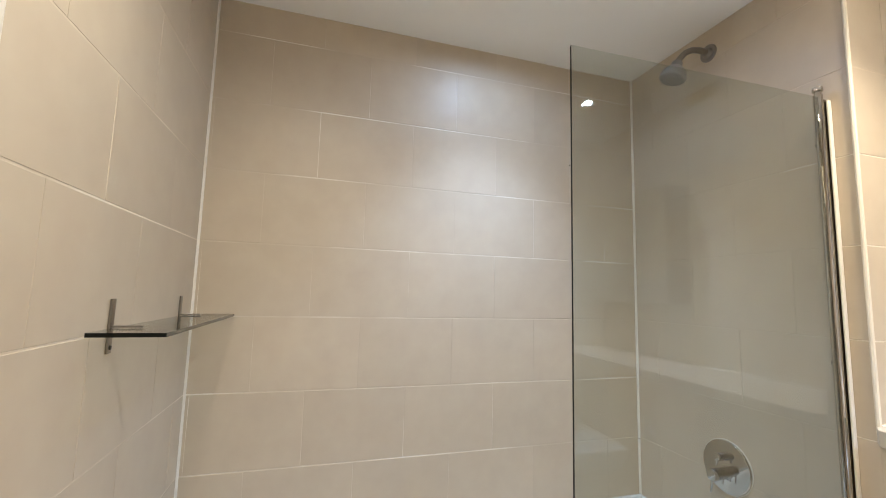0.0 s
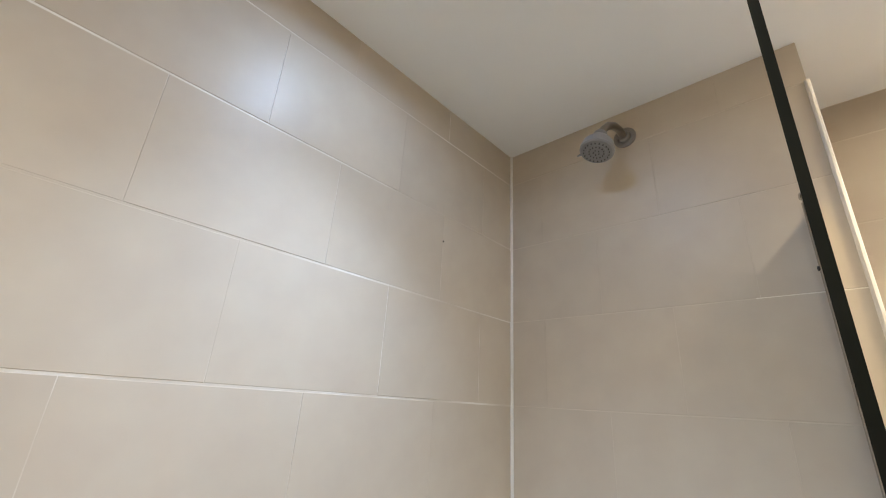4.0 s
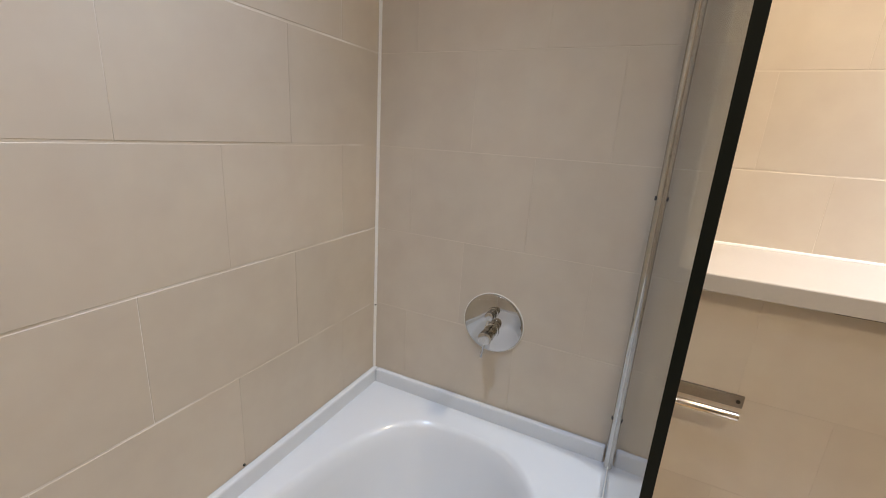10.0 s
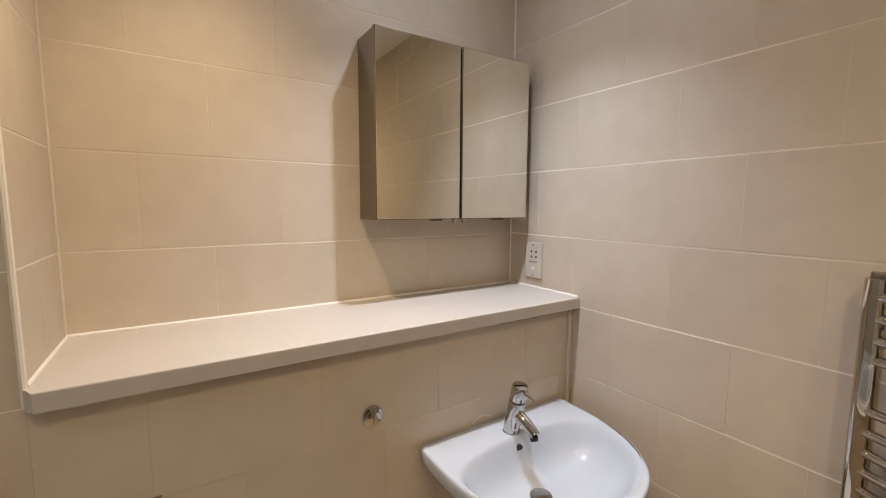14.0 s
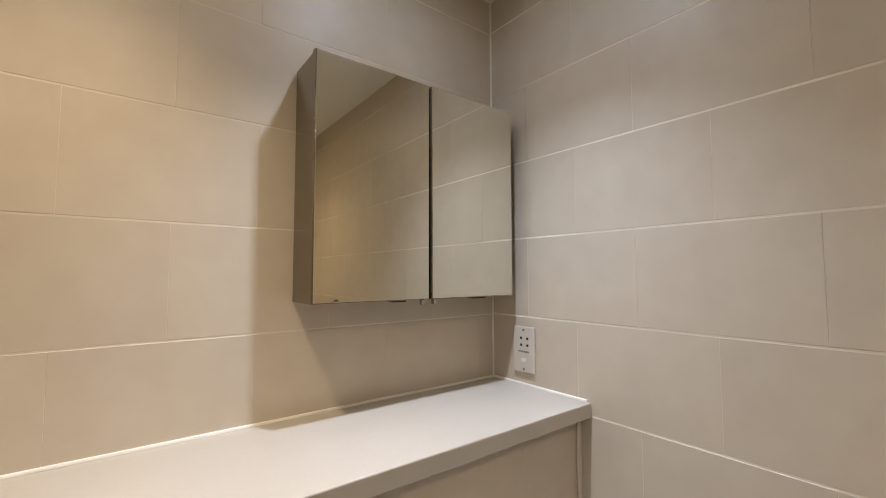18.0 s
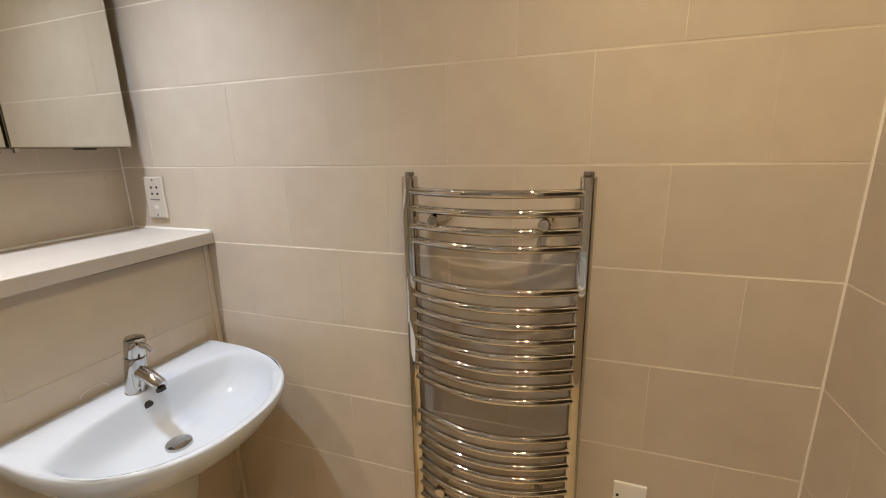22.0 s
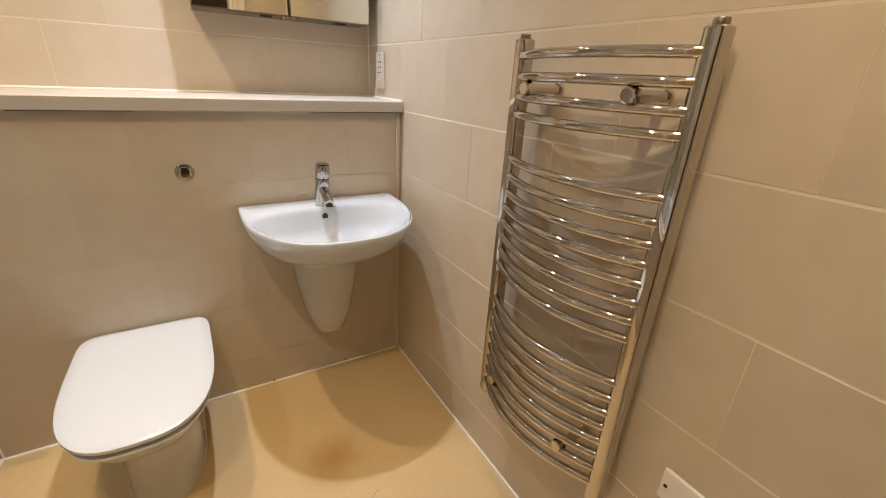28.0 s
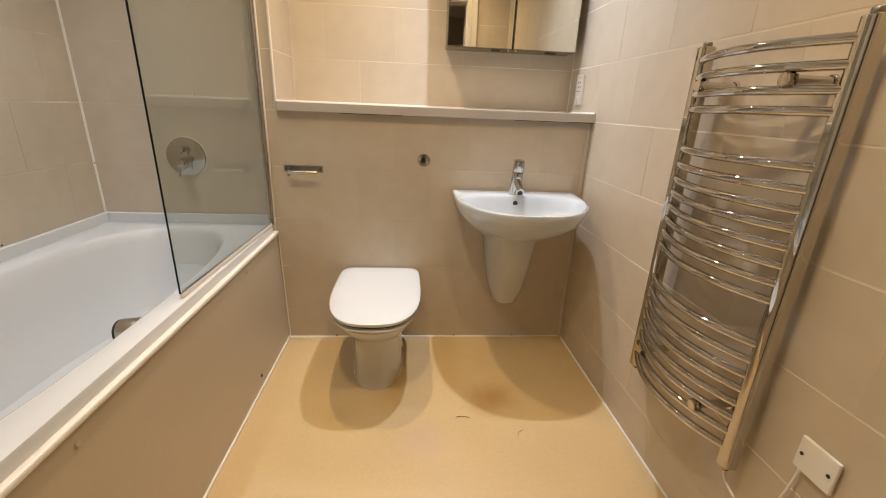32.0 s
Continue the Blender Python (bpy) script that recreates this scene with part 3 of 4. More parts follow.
part("catch", box(2.14, 2.19, CY + 0.03, CY + 0.06, CZ0 - 0.006, CZ0 + 0.004, 0.001), M_DARK, cab, "dark plastic catch")
part("catch", box(1.86, 1.90, CY + 0.03, CY + 0.06, CZ0 - 0.006, CZ0 + 0.004, 0.001), M_DARK, cab, "dark plastic catch")

# ---- shaver socket ----
sock = empty("shaver_socket", W, 0.195, 1.345, "white shaver socket plate above the ledge", "socket")
part("plate", box(W - 0.010, W - 0.0005, 0.152, 0.238, 1.266, 1.412, 0.003), M_SOCK, sock)
for dy, dz in ((-0.016, 0.030), (0.010, 0.030), (-0.016, 0.008), (0.010, 0.008)):
    part("pin_hole", cyl((W - 0.0095, 0.195 + dy, 1.345 + dz), (W - 0.0108, 0.195 + dy, 1.345 + dz), 0.0045, seg=12), M_DARK, sock)
part("screw", cyl((W - 0.0095, 0.195, 1.401), (W - 0.0110, 0.195, 1.401), 0.004, seg=12), M_BRUSH, sock)
part("screw", cyl((W - 0.0095, 0.195, 1.277), (W - 0.0110, 0.195, 1.277), 0.004, seg=12), M_BRUSH, sock)
part("print", box(W - 0.0106, W - 0.0099, 0.172, 0.218, 1.330, 1.335), M_INK, sock)
part("print", box(W - 0.0106, W - 0.0099, 0.186, 0.204, 1.300, 1.312), M_SEAL, sock)

# ---- switched spur below the radiator ----
spur = empty("outlet_plate", W, -1.418, 0.535, "white square cable outlet plate on the tiles", "outlet plate")
part("back_box", box(W - 0.006, W - 0.0005, -1.457, -1.379, 0.498, 0.570, 0.002), M_PLATE, spur)
part("plate", box(W - 0.015, W - 0.006, -1.461, -1.375, 0.493, 0.575, 0.003), M_PLATE, spur)
for sy in (-1.387, -1.448):
    part("screw", cyl((W - 0.0145, sy, 0.534), (W - 0.0165, sy, 0.534), 0.0042, seg=12), M_DARK, spur)

# ---- toilet roll holder and flush button ----
hold = empty("toilet_roll_holder", 0.945, 0, 0.92, "brushed steel toilet roll holder without a roll", "roll holder")
part("back_plate", box(0.857, 1.037, -0.005, -0.0005, 0.906, 0.938, 0.001), M_BRUSH, hold)
for sx in (0.868, 1.026):
    part("screw", cyl((sx, -0.004, 0.922), (sx, -0.007, 0.922), 0.0045, seg=12), M_DARK, hold)
part("side_arm", box(0.886, 0.890, -0.062, -0.004, 0.893, 0.930, 0.0015), M_BRUSH, hold)
part("roller", cyl((0.888, -0.055, 0.911), (1.020, -0.055, 0.911), 0.0095, seg=24, bevel=0.001), M_SATIN, hold, "polished steel bar", True)

btn = empty("flush_button", 1.523, 0, 0.979, "round chrome dual flush button", "flush button")
part("ring", cyl((1.523, 0, 0.979), (1.523, -0.008, 0.979), 0.031, 0.029, 40, 0.002), M_CHROME, btn, smooth=True)
part("button", cyl((1.523, -0.007, 0.979), (1.523, -0.012, 0.979), 0.023, 0.021, 36, 0.002), M_CHROME, btn, smooth=True)
part("slot", box(1.5225, 1.5240, -0.0128, -0.0115, 0.961, 0.997), M_DARK, btn)


# ---- toilet ----
TX = 1.313


def dee(cx, y_back, y_front, half, z, n=48, p=2.7, back=0.965):
    """A D-shaped ring: straight at the wall, rounded to the front."""
    out = []
    ym = y_back - (y_back - y_front) * 0.42
    for k in range(n):
        a = 2 * math.pi * k / n
        c, s = math.cos(a), math.sin(a)
        x = half * math.copysign(abs(c) ** (2 / p), c)
        if s < 0:
            y = ym + (y_front - ym) * -math.copysign(abs(s) ** (2 / p), s)
        else:
            y = ym + (y_back - ym) * abs(s) ** (2 / 9)
            x = half * math.copysign(abs(c) ** (2 / 9), c) * (1 - (1 - back) * max(0, (y - ym) / (y_back - ym)) ** 2)
        out.append((cx + x, y, z))
    return out


wc = empty("toilet", TX, -0.3, 0, "white back-to-wall toilet with its lid closed", "toilet")
pan = [dee(TX, -0.003, -0.468, 0.120, 0.0, p=2.3), dee(TX, -0.003, -0.468, 0.120, 0.012, p=2.3), dee(TX, -0.003, -0.462, 0.116, 0.06, p=2.3),
       dee(TX, -0.003, -0.463, 0.118, 0.18, p=2.4), dee(TX, -0.003, -0.475, 0.128, 0.24, p=2.5), dee(TX, -0.003, -0.53, 0.152, 0.295, p=2.5),
       dee(TX, -0.003, -0.575, 0.170, 0.335, p=2.6), dee(TX, -0.003, -0.59, 0.175, 0.362, p=2.6), dee(TX, -0.003, -0.588, 0.173, 0.370, p=2.6), dee(TX, -0.003, -0.57, 0.160, 0.374, p=2.6)]
part("pan", loft(pan), M_CERAMW, wc, smooth=True)
seat = [dee(TX, -0.045, -0.594, 0.184, 0.376), dee(TX, -0.043, -0.606, 0.191, 0.380), dee(TX, -0.043, -0.606, 0.191, 0.386), dee(TX, -0.045, -0.592, 0.182, 0.390)]
part("seat", loft(seat), M_SEAT, wc, smooth=True)
# solid dark slab stands in for the shade between seat and lid
part("gap", loft([dee(TX, -0.05, -0.593, 0.183, 0.389), dee(TX, -0.05, -0.593, 0.183, 0.402)]), M_DARK, wc, "dark filler for the shade between seat and lid")
lid = [dee(TX, -0.014, -0.590, 0.186, 0.4010), dee(TX, -0.010, -0.608, 0.198, 0.4035), dee(TX, -0.008, -0.612, 0.202, 0.411), dee(TX, -0.010, -0.612, 0.201, 0.4175),
       dee(TX, -0.016, -0.602, 0.194, 0.422), dee(TX, -0.040, -0.555, 0.160, 0.4255), dee(TX, -0.10, -0.45, 0.085, 0.427)]
part("lid", loft(lid), M_SEAT, wc, "white plastic lid with soft edges", True)
part("hinge_cover", box(TX - 0.180, TX + 0.168, -0.040, -0.004, 0.376, 0.4000, 0.006, 3), M_SEAT, wc, "white hinge cover at the wall", True)
for hx in (-0.075, 0.075):
    part("hinge", cyl((TX + hx - 0.02, -0.03, 0.386), (TX + hx + 0.02, -0.03, 0.386), 0.010, seg=16, bevel=0.002), M_CHROME, wc, smooth=True)
part("sealant", loft([dee(TX, -0.002, -0.460, 0.123, 0.0005, p=2.3), dee(TX, -0.002, -0.457, 0.120, 0.008, p=2.3)]), M_SEAL, wc, "white sealant round the foot", True)
part("fixing_cap", cyl((TX + 0.105, -0.24, 0.075), (TX + 0.121, -0.24, 0.075), 0.009, 0.008, 16, 0.001), M_CHROME, wc, smooth=True)

# ---- basin ----
SX = 1.973


def lobed(hx, yb, yc, yf, z, pb, pf, n=96):
    """A ring about (SX, yc): half width hx, back at yb with corners by pb, front at yf rounded by pf."""
    out = []
    for k in range(n):
        a = 2 * math.pi * (k + 0.5) / n
        c, s = math.cos(a), math.sin(a)
        hy, e = ((yb - yc), pb) if s > 0 else ((yc - yf), pf)
        rad = 1 / ((abs(c) / hx) ** e + (abs(s) / hy) ** e) ** (1 / e)
        out.append((SX + rad * c, yc + rad * s, z))
    return out


bas = empty("basin", SX, 0, 0.62, "white ceramic wall-hung washbasin with a half pedestal", "washbasin")
T0 = 0.840
out = [lobed(0.13, -0.003, -0.12, -0.235, 0.652, 14, 2.3), lobed(0.165, -0.003, -0.12, -0.285, 0.664, 14, 2.3), lobed(0.215, -0.003, -0.12, -0.355, 0.694, 14, 2.3),
       lobed(0.258, -0.003, -0.12, -0.418, 0.732, 16, 2.3), lobed(0.285, -0.003, -0.12, -0.455, 0.765, 16, 2.3), lobed(0.299, -0.002, -0.12, -0.475, 0.795, 18, 2.3), lobed(0.305, -0.002, -0.12, -0.491, T0 - 0.020, 20, 2.3),
       lobed(0.305, -0.002, -0.12, -0.492, T0 - 0.006, 20, 2.3), lobed(0.302, -0.004, -0.12, -0.490, T0 - 0.0015, 20, 2.3), lobed(0.299, -0.006, -0.12, -0.487, T0, 20, 2.3)]
inner = []
for hx, yb, yc, yf, dz, pb, pf in ((0.290, -0.110, -0.21, -0.478, 0.0010, 3.0, 2.15), (0.284, -0.115, -0.21, -0.471, 0.0030, 2.9, 2.10), (0.277, -0.119, -0.22, -0.462, 0.0085, 2.8, 2.05), (0.270, -0.122, -0.22, -0.453, 0.018, 2.7, 2.05),
                                   (0.261, -0.126, -0.23, -0.443, 0.034, 2.6, 2.05), (0.250, -0.131, -0.23, -0.428, 0.056, 2.5, 2.05), (0.232, -0.137, -0.23, -0.406, 0.080, 2.4, 2.05),
                                   (0.205, -0.146, -0.23, -0.378, 0.100, 2.3, 2), (0.160, -0.162, -0.23, -0.340, 0.117, 2.1, 2), (0.100, -0.188, -0.23, -0.290, 0.129, 2, 2), (0.030, -0.212, -0.23, -0.250, 0.135, 2, 2)):
    inner.append(lobed(hx, yb, yc, yf, T0 - dz, pb, pf))
bowl = loft(out + inner, True, True)
for v in bowl.verts:
    v.co.z += 0.004 + 0.022 * v.co.y      # the rim falls a little to the front
part("bowl", bowl, M_CERAM, bas, smooth=True)
ped = []
for z, hx, d in ((0.235, 0.035, 0.05), (0.245, 0.055, 0.085), (0.27, 0.070, 0.115), (0.36, 0.098, 0.150), (0.50, 0.122, 0.178), (0.62, 0.135, 0.195), (0.690, 0.138, 0.200)):
    ring = []
    for k in range(40):
        a = math.pi * k / 39
        ring.append((SX + hx * math.copysign(abs(math.cos(a)) ** 0.8, math.cos(a)), -0.002 - d * math.sin(a) ** 0.8, z))
    ped.append(ring)
part("pedestal", loft(ped), M_CERAMW, bas, "white ceramic half pedestal", True)
part("overflow", cyl((SX - 0.010, -0.122, T0 - 0.034), (SX - 0.010, -0.1300, T0 - 0.036), 0.0115, seg=24), M_DARK, bas, "black overflow hole")
wst = cyl((SX - 0.018, -0.230, T0 - 0.138), (SX - 0.018, -0.230, T0 - 0.126), 0.034, 0.033, 36, 0.002)
part("waste", wst, M_CHROME, bas, "round chrome waste", True)
part("sealant", tube([(SX - 0.29, -0.003, T0 - 0.008), (SX + 0.29, -0.003, T0 - 0.008)], 0.004, 8), M_SEAL, bas)

tap = empty("basin_tap", SX - 0.008, -0.085, T0, "chrome single-lever basin mixer tap", "tap")
ax, ay = SX - 0.008, -0.085
tb = cyl((ax, ay, T0), (ax, ay, T0 + 0.004), 0.0275, 0.0270, 36, 0.001)
lean = Vector((0.01, -0.22, 1)).normalized()
p0 = Vector((ax, ay, T0 + 0.004))
add_cyl(tb, p0, p0 + lean * 0.112, 0.0268, 0.0258, 36, 0.002)
part("body", tb, M_CHROME, tap, smooth=True)
cap = cyl(p0 + lean * 0.114, p0 + lean * 0.167, 0.0262, 0.0252, 36, 0.005)
cp = part("cap", cap, M_CHROME, tap, "chrome control cap", True)
lv = bmesh.new()
add_tube(lv, [p0 + lean * 0.150 + Vector((0, -0.012, 0)), p0 + lean * 0.150 + Vector((0, -0.045, -0.004)), p0 + lean * 0.146 + Vector((0, -0.062, -0.010))], [0.009, 0.0065, 0.0045], 14)
part("lever", lv, M_CHROME, cp, smooth=True)
sp = bmesh.new()
s0 = p0 + lean * 0.068
add_tube(sp, [s0 + Vector((0, -0.010, 0)), s0 + Vector((0, -0.045, -0.012)), s0 + Vector((0, -0.078, -0.028)), s0 + Vector((0, -0.092, -0.036))], [0.0185, 0.0175, 0.0168, 0.0155], 24)
spt = part("spout", sp, M_CHROME, tap, smooth=True)
part("aerator", cyl(s0 + Vector((0, -0.084, -0.042)), s0 + Vector((0, -0.087, -0.052)), 0.0125, 0.012, 20), M_DARK, spt)
part("mark", box(ax - 0.004, ax + 0.004, ay - 0.0395, ay - 0.036, T0 + 0.108, T0 + 0.116), M_DARK, tap, "small dark mark")
part("groove", cyl(p0 + lean * 0.1115, p0 + lean * 0.1145, 0.0245, 0.0245, 36), M_DARK, tap)

# ---- towel radiator ----
RY0, RY1, RZ0, RZ1 = -0.807, -1.259, 0.366, 1.419
PX = 2.286
rad = empty("towel_radiator", PX, (RY0 + RY1) / 2, RZ0, "curved chrome ladder towel radiator", "towel radiator")
for py in (RY0, RY1):
    pb = bmesh.new()
    ringp = []
    for z, s in ((RZ0, 0.86), (RZ0 + 0.003, 1.0), (RZ1 - 0.003, 1.0), (RZ1, 0.86)):
        r = []
        for k in range(32):
            a = 2 * math.pi * k / 32
            c, sn = math.cos(a), math.sin(a)
            r.append((PX + 0.021 * s * math.copysign(abs(c) ** 0.62, c), py + 0.0195 * s * math.copysign(abs(sn) ** 0.62, sn), z))
        ringp.append(r)
    post = part("post", loft(ringp), M_RAD, rad, smooth=True)
    part("plug", cyl((PX, py, RZ1), (PX, py, RZ1 + 0.012), 0.013, 0.012, 24, 0.002), M_BRUSH, post, "dull top plug", True)
    part("plug", cyl((PX, py, RZ0), (PX, py, RZ0 - 0.012), 0.010, 0.009, 20, 0.002), M_DARK, post, "dark bottom plug", True)
SAG = 0.068
BARS = [1.382, 1.336, 1.291, 1.250, 1.140, 1.094, 1.050, 1.008, 0.966, 0.924, 0.881, 0.838, 0.724, 0.679, 0.637, 0.596, 0.553, 0.510, 0.467, 0.422]


def bar_line(z):
    pts = []
    for k in range(25):
        u = -1 + 2 * k / 24
        y = (RY0 + RY1) / 2 + u * (RY0 - RY1) / 2
        pts.append((PX - 0.006 - SAG * (1 - u * u), y, z))
    return pts


first = part("bar", tube(bar_line(0), 0.0106, 20), M_RAD, rad, smooth=True)
first.location.z = BARS[0] - 0
first.matrix_parent_inverse = rad.matrix_world.inverted()
for z in BARS[1:]:
    o = new("bar", first.data)
    o.parent = rad
    o.matrix_parent_inverse = rad.matrix_world.inverted()
    o.location.z = z
for by, bz in ((-0.892, 1.311), (-1.167, 1.311), (-0.892, 0.487), (-1.167, 0.487)):
    mid = (RY0 + RY1) / 2
    u = (by - mid) / ((RY0 - RY1) / 2)
    xb = PX - 0.006 - SAG * (1 - u * u)
    bk = cyl((W - 0.001, by, bz), (xb + 0.006, by, bz), 0.011, seg=24)
    add_cyl(bk, (W - 0.001, by, bz), (W - 0.008, by, bz), 0.017, 0.015, 24, 0.002)
    b = part("bracket", bk, M_RAD, rad, "chrome wall bracket", True)
    hexk = cyl((xb + 0.008, by, bz), (xb - 0.017, by, bz), 0.0165, 0.0155, 8, 0.003)
    part("clamp", hexk, M_RAD, b, "faceted chrome clamp knob")

flex = [Vector(p) for p in ((PX, RY1, RZ0 - 0.010), (PX + 0.002, RY1 - 0.003, 0.330), (PX + 0.012, -1.285, 0.300), (PX + 0.021, -1.315, 0.284), (PX + 0.026, -1.347, 0.296),
                            (PX + 0.030, -1.373, 0.350), (PX + 0.033, -1.388, 0.430), (PX + 0.036, -1.393, 0.496))]
run = []
for k in range(len(flex) - 1):
    a, b, c, d = flex[max(k - 1, 0)], flex[k], flex[k + 1], flex[min(k + 2, len(flex) - 1)]
    for q in range(6):
        u = q / 6
        run.append(0.5 * (2 * b + (c - a) * u + (2 * a - 5 * b + 4 * c - d) * u * u + (3 * b - a - 3 * c + d) * u ** 3))
run.append(flex[-1])
part("flex", tube(run, 0.0036, 10), M_PLATE, rad, "white flex looping to the outlet plate", True)

# ---- downlights ----
for i, (lx, ly, watts, spread, glow, tint) in enumerate(LAMPS):
    dl = empty("downlight", lx, ly, CEIL, "round white recessed ceiling downlight, lit", "ceiling light", "ceiling downlights")
    rg = bmesh.new()
    prof = [(0.043, 0.0), (0.043, -0.004), (0.040, -0.007), (0.034, -0.008), (0.029, -0.006), (0.0235, -0.001)]
    rings = [[(lx + r * math.cos(a), ly + r * math.sin(a), CEIL + d) for a in [2 * math.pi * k / 40 for k in range(40)]] for r, d in prof]
    part("bezel", loft(rings, False, False), M_CHROME if i == 0 else M_PLATE, dl, smooth=True)
    part("lens", cyl((lx, ly, CEIL - 0.001), (lx, ly, CEIL - 0.003), 0.0235, 0.0235, 36), lamp_glow("lamp_lens", tint, glow), dl, "glowing frosted lens")

# ---- sealant lines, trims and marks of the setting ----
def bead(name, pts, r, label, material=M_SEAL):
    return tagged(part(name, tube(pts, r, 8), material, None, smooth=True), label, "trim", kind="structure")


bead("trim", [(0.001, -0.001, 0.69), (0.001, -0.001, CEIL)], 0.0062, "white sealant in the shower corner")
bead("trim", [(0.001, FRONT + 0.001, 0.69), (0.001, FRONT + 0.001, CEIL)], 0.0062, "white sealant in the bath end corner")
bead("trim", [(RX, -0.0005, 1.186), (RX, -0.0005, 2.462)], 0.0060, "pale edge trim of the tiled corner", M_FRESH)
bead("trim", [(RX + 0.001, BACK - 0.001, LEDGE), (RX + 0.001, BACK - 0.001, CEIL)], 0.0036, "cream sealant in the recess corner", M_TRIM)
bead("trim", [(W - 0.002, BACK - 0.002, LEDGE), (W - 0.002, BACK - 0.002, CEIL)], 0.0050, "white sealant in the recess corner")
bead("trim", [(W + 0.0175, FR + 0.001, 0), (W + 0.0175, FR + 0.001, CEIL)], 0.0032, "cream grout in the wall corner", M_FRESH)
tagged(part("trim", box(W - 0.019, W - 0.0005, -0.007, -0.0005, 0.0, 1.186, 0.003), M_TRIM), "cream plastic corner strip beside the basin", "trim", kind="structure")
bead("baseboard", [(0.80, -0.001, 0.001), (W, -0.001, 0.001)], 0.0056, "white sealant along the floor")
bead("baseboard", [(W - 0.001, 0.0, 0.001), (W + 0.018, FRONT, 0.001)], 0.0056, "white sealant along the floor")
bead("trim", [(0.814, -0.001, 0.0), (0.800, -0.001, 0.60)], 0.0035, "white sealant beside the bath panel")
bead("trim", [(SX - 0.305, -0.001, 0.931), (W, -0.001, 0.931)], 0.0012, "thin cable chased along a tile joint", M_GROUT)
for n_, (hx, hy, a0) in enumerate(((1.70, -0.66, 0.3), (1.94, -0.745, 1.9))):
    hair = [(hx + 0.022 * math.cos(a0 + k * 0.35) - 0.012 * k * 0.3, hy + 0.018 * math.sin(a0 + k * 0.35), 0.0012) for k in range(7)]
    tagged(part("thread", tube(hair, 0.0010, 6), M_BRUSH), "short dark curled thread lying on the floor", "debris")
for sx in (1.065, 1.715, 2.05):
    tagged(part("stain_spot", cyl((sx, -0.0045, 0.010), (sx, -0.0005, 0.012), 0.006, 0.005, 10), M_BRUSH), "brown speck on the floor sealant", "stain", kind="structure")


for px_, py_, pz_, pr in ((0.0, -0.346, 2.124, 0.0028), (0.0, -0.531, 0.696, 0.0038), (0.004, -0.004, 0.921, 0.0035)):
    tagged(part("stain_spot", cyl((px_, py_, pz_), (px_ + 0.0025, py_ - 0.0005, pz_), pr, pr * 0.7, 10), M_DARK), "small dark speck on the bath wall tiles", "stain", kind="structure")
arc = [(SX - 0.062 + 0.036 * math.cos(a), -0.0012, T0 + 0.012 + 0.017 * math.sin(a)) for a in [math.pi * (1 - k / 12) for k in range(13)]]
bead("trim", arc, 0.0013, "pale arc of old sealant above the basin")


# ---- tiles, piece by piece ----
tile_meshes = {}


def tile_mesh(w, h, e=0.0010):
    """A flat tile with eased edges, face at y=0 towards -y, bedded 5 mm deep."""
    key = (round(w, 4), round(h, 4), e)
    if key not in tile_meshes:
        f, T = 0.0003, 0.005
        vs = [(0, T, 0), (w, T, 0), (w, T, h), (0, T, h), (0, e, 0), (w, e, 0), (w, e, h), (0, e, h), (f, 0, e), (w - f, 0, e), (w - f, 0, h - e), (f, 0, h - e)]
        fs = [(8, 9, 10, 11)] + [(0 + k, (k + 1) % 4, 4 + (k + 1) % 4, 4 + k) for k in range(4)] + [(4 + k, 4 + (k + 1) % 4, 8 + (k + 1) % 4, 8 + k) for k in range(4)]
        me = bpy.data.meshes.new("tile")
        me.from_pydata(vs, [], fs)
        me.materials.append(M_TILE)
        tile_meshes[key] = me
    return tile_meshes[key]


rnd = random.Random(4)


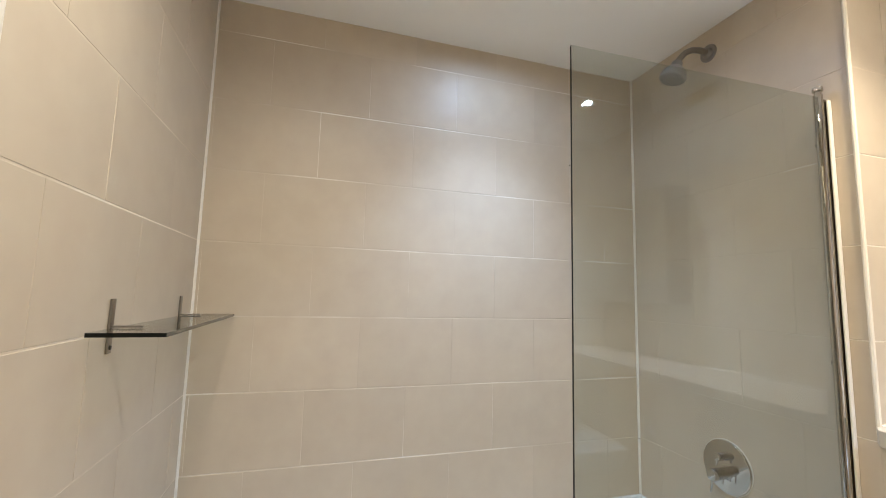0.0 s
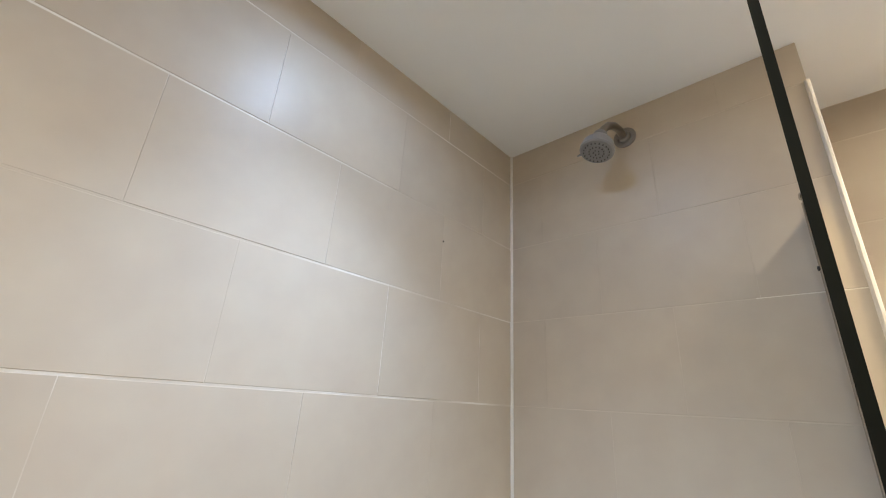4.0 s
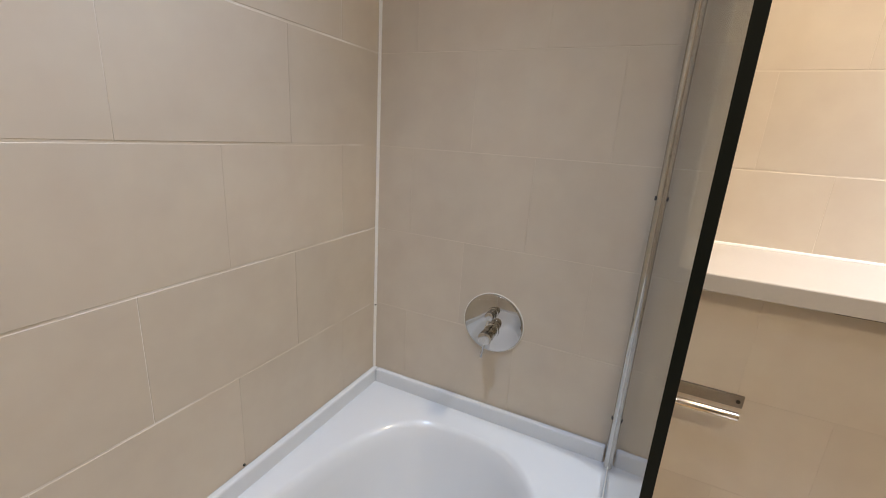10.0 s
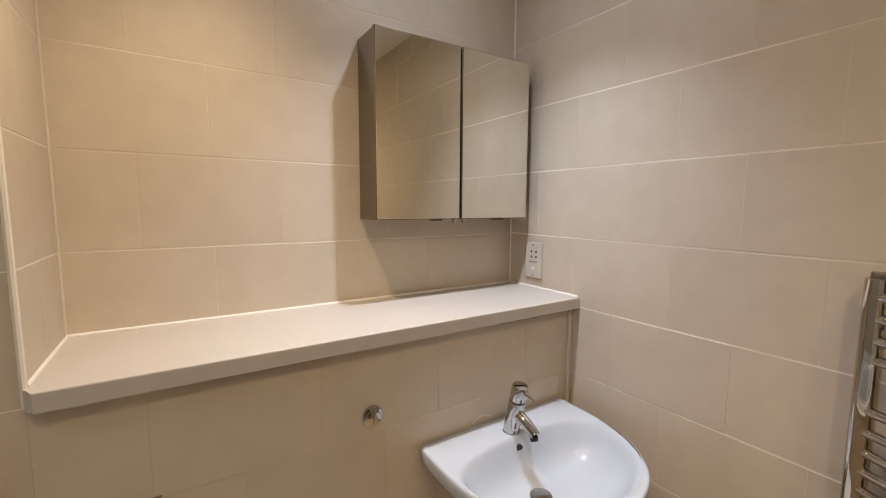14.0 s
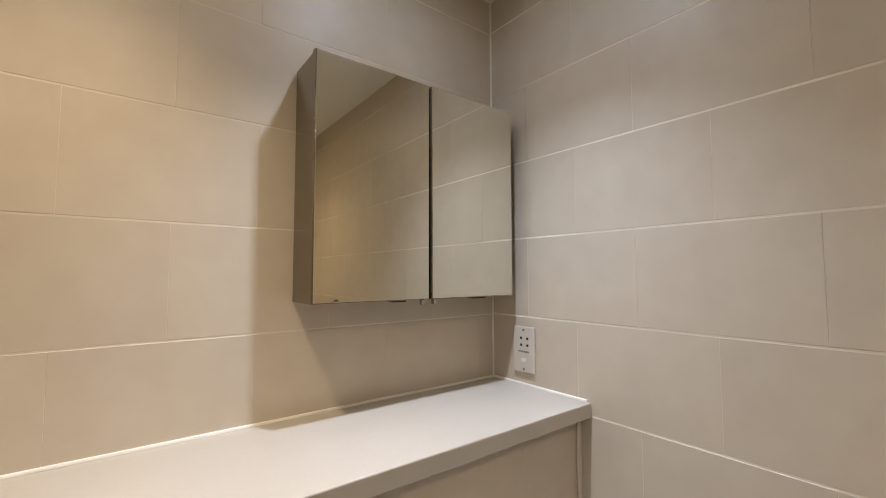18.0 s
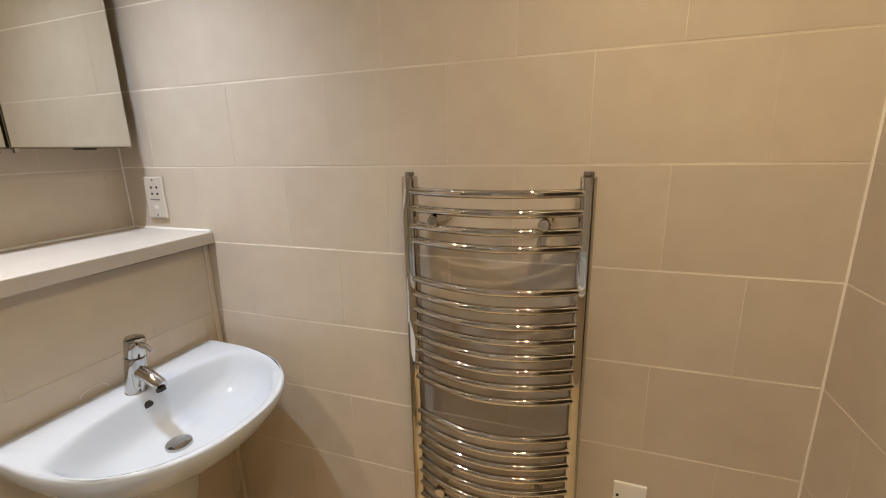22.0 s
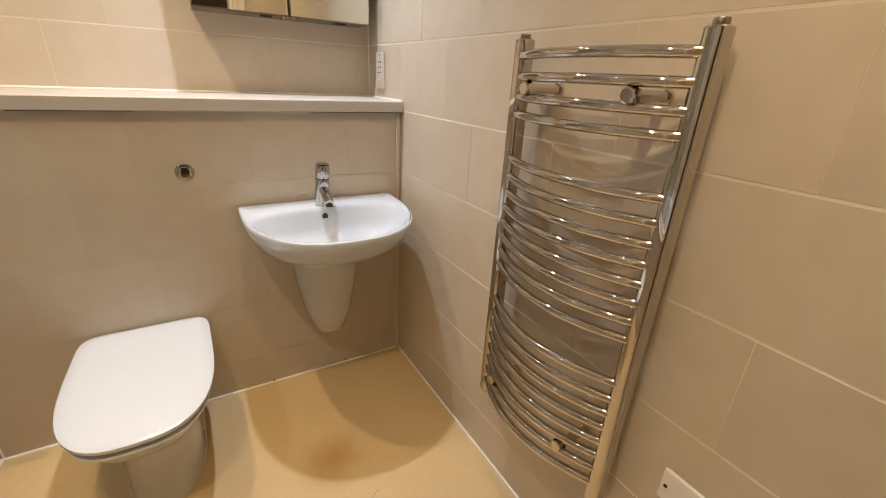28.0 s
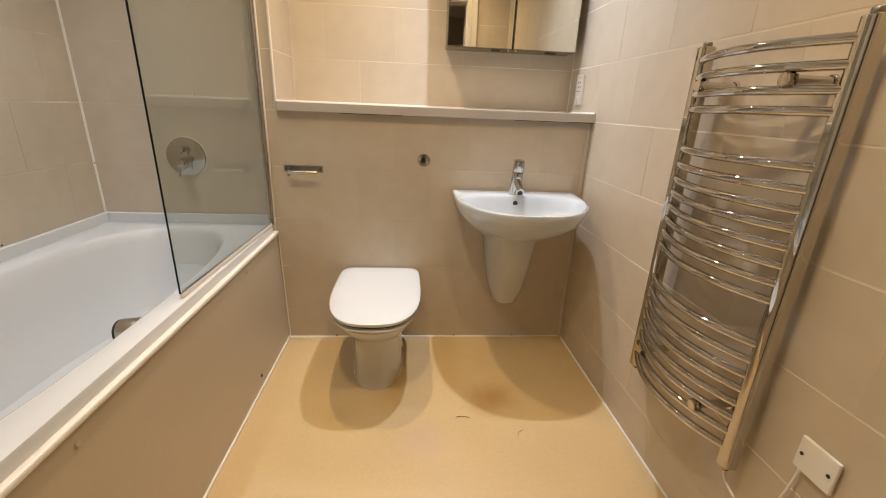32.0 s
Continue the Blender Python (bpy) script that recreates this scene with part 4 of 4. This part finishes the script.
def tile_wall(parent, origin, turn, u0, u1, z0, z1, odd, even, g=G, gx=GX, lift=0.0, ease=0.0010):
    """Lays tiles over u0..u1 along the wall, z0..z1 up. odd, even: where joints fall in the two kinds of course."""
    base = Z0 + lift
    n0 = math.floor((z0 - base) / TH + 1e-6)
    n1 = math.ceil((z1 - base) / TH - 1e-6)
    for n in range(n0, n1):
        a, b = max(z0, base + n * TH), min(z1, base + (n + 1) * TH)
        if b - a < 0.012:
            continue
        phase = odd if n % 2 == 0 else even
        k0 = math.floor((u0 - phase) / TW)
        k1 = math.ceil((u1 - phase) / TW)
        for k in range(k0, k1):
            p, q_ = max(u0, phase + k * TW), min(u1, phase + (k + 1) * TW)
            if q_ - p < 0.012:
                continue
            gap = gx * rnd.choice((0.3, 0.5, 1.0, 1.3))     # some butt joints are all but closed
            o = new("tile", tile_mesh(q_ - p - gap, b - a - g, ease))
            m = Matrix.Translation(origin) @ turn @ Matrix.Translation((p + gap / 2, rnd.uniform(-0.0003, 0.0003), a + g / 2))
            m = m @ pose(0, 0, 0, rnd.uniform(-0.05, 0.05), 0, rnd.uniform(-0.05, 0.05))
            o.parent = parent
            o.matrix_parent_inverse = parent.matrix_world.inverted()
            o.matrix_basis = m


bpy.context.view_layer.update()
R0, R90, R180, R270 = Matrix.Identity(4), pose(0, 0, 0, 0, 0, 90), pose(0, 0, 0, 0, 0, 180), pose(0, 0, 0, 0, 0, 270)
# u runs along +x on walls that face -y; on the left wall u is +y, on the right wall u is -y
tile_wall(wall_shower, (0, 0, 0), R0, 0.0, RX, 0.675, CEIL, 0.124, 0.304, g=0.0026, gx=0.0008, ease=0.0006)
tile_wall(wall_box, (0, 0, 0), R0, 0.79, W, 0.0, 0.675, 0.843, 0.663, g=0.0014, gx=0.0004, ease=0.0003)
tile_wall(wall_box, (0, 0, 0), R0, RX, W, 0.675, 1.196, 0.843, 0.663, g=0.0014, gx=0.0004, ease=0.0003)
tile_wall(wall_recess, (0, BACK, 0), R0, RX, W, LEDGE - 0.04, CEIL, 1.185, 1.370, gx=0.0010)
tile_wall(wall_left, (0, 0, 0), R90, FRONT, 0.0, 0.60, CEIL, -0.526, -0.706, g=0.0038, gx=0.0015)
tile_wall(wall_right, (W, 0, 0), R270, -BACK, -FRONT, 0.0, CEIL, 0.358, 0.538, g=0.0042, gx=0.0010, lift=0.004)
tile_wall(wall_front, (0, FR, 0), R180, -W - 0.022, -D1 - 0.075, 0.0, CEIL, -2.20, -2.38, gx=0.0018, lift=0.004)
tile_wall(wall_front, (0, FRONT, 0), R180, -0.972, 0.0, 0.60, CEIL, -0.64, -0.82, gx=0.0018)
tile_wall(wall_front, (0, FRONT, 0), R180, -D1 - 0.075, -0.972, DH + 0.05, CEIL, -1.14, -0.96)
tile_wall(wall_shower, (RX, 0, 0), R90, 0.0, BACK, 1.185, CEIL, 0.16, 0.16)

# the radiator wall runs slightly out of square, with what hangs on it
skew = Matrix.Translation((W, 0, 0)) @ pose(0, 0, 0, 0, 0, 0.6) @ Matrix.Translation((-W, 0, 0))
bpy.context.view_layer.update()
for ob in (wall_right, rad, spur, sock):
    ob.matrix_world = skew @ ob.matrix_world
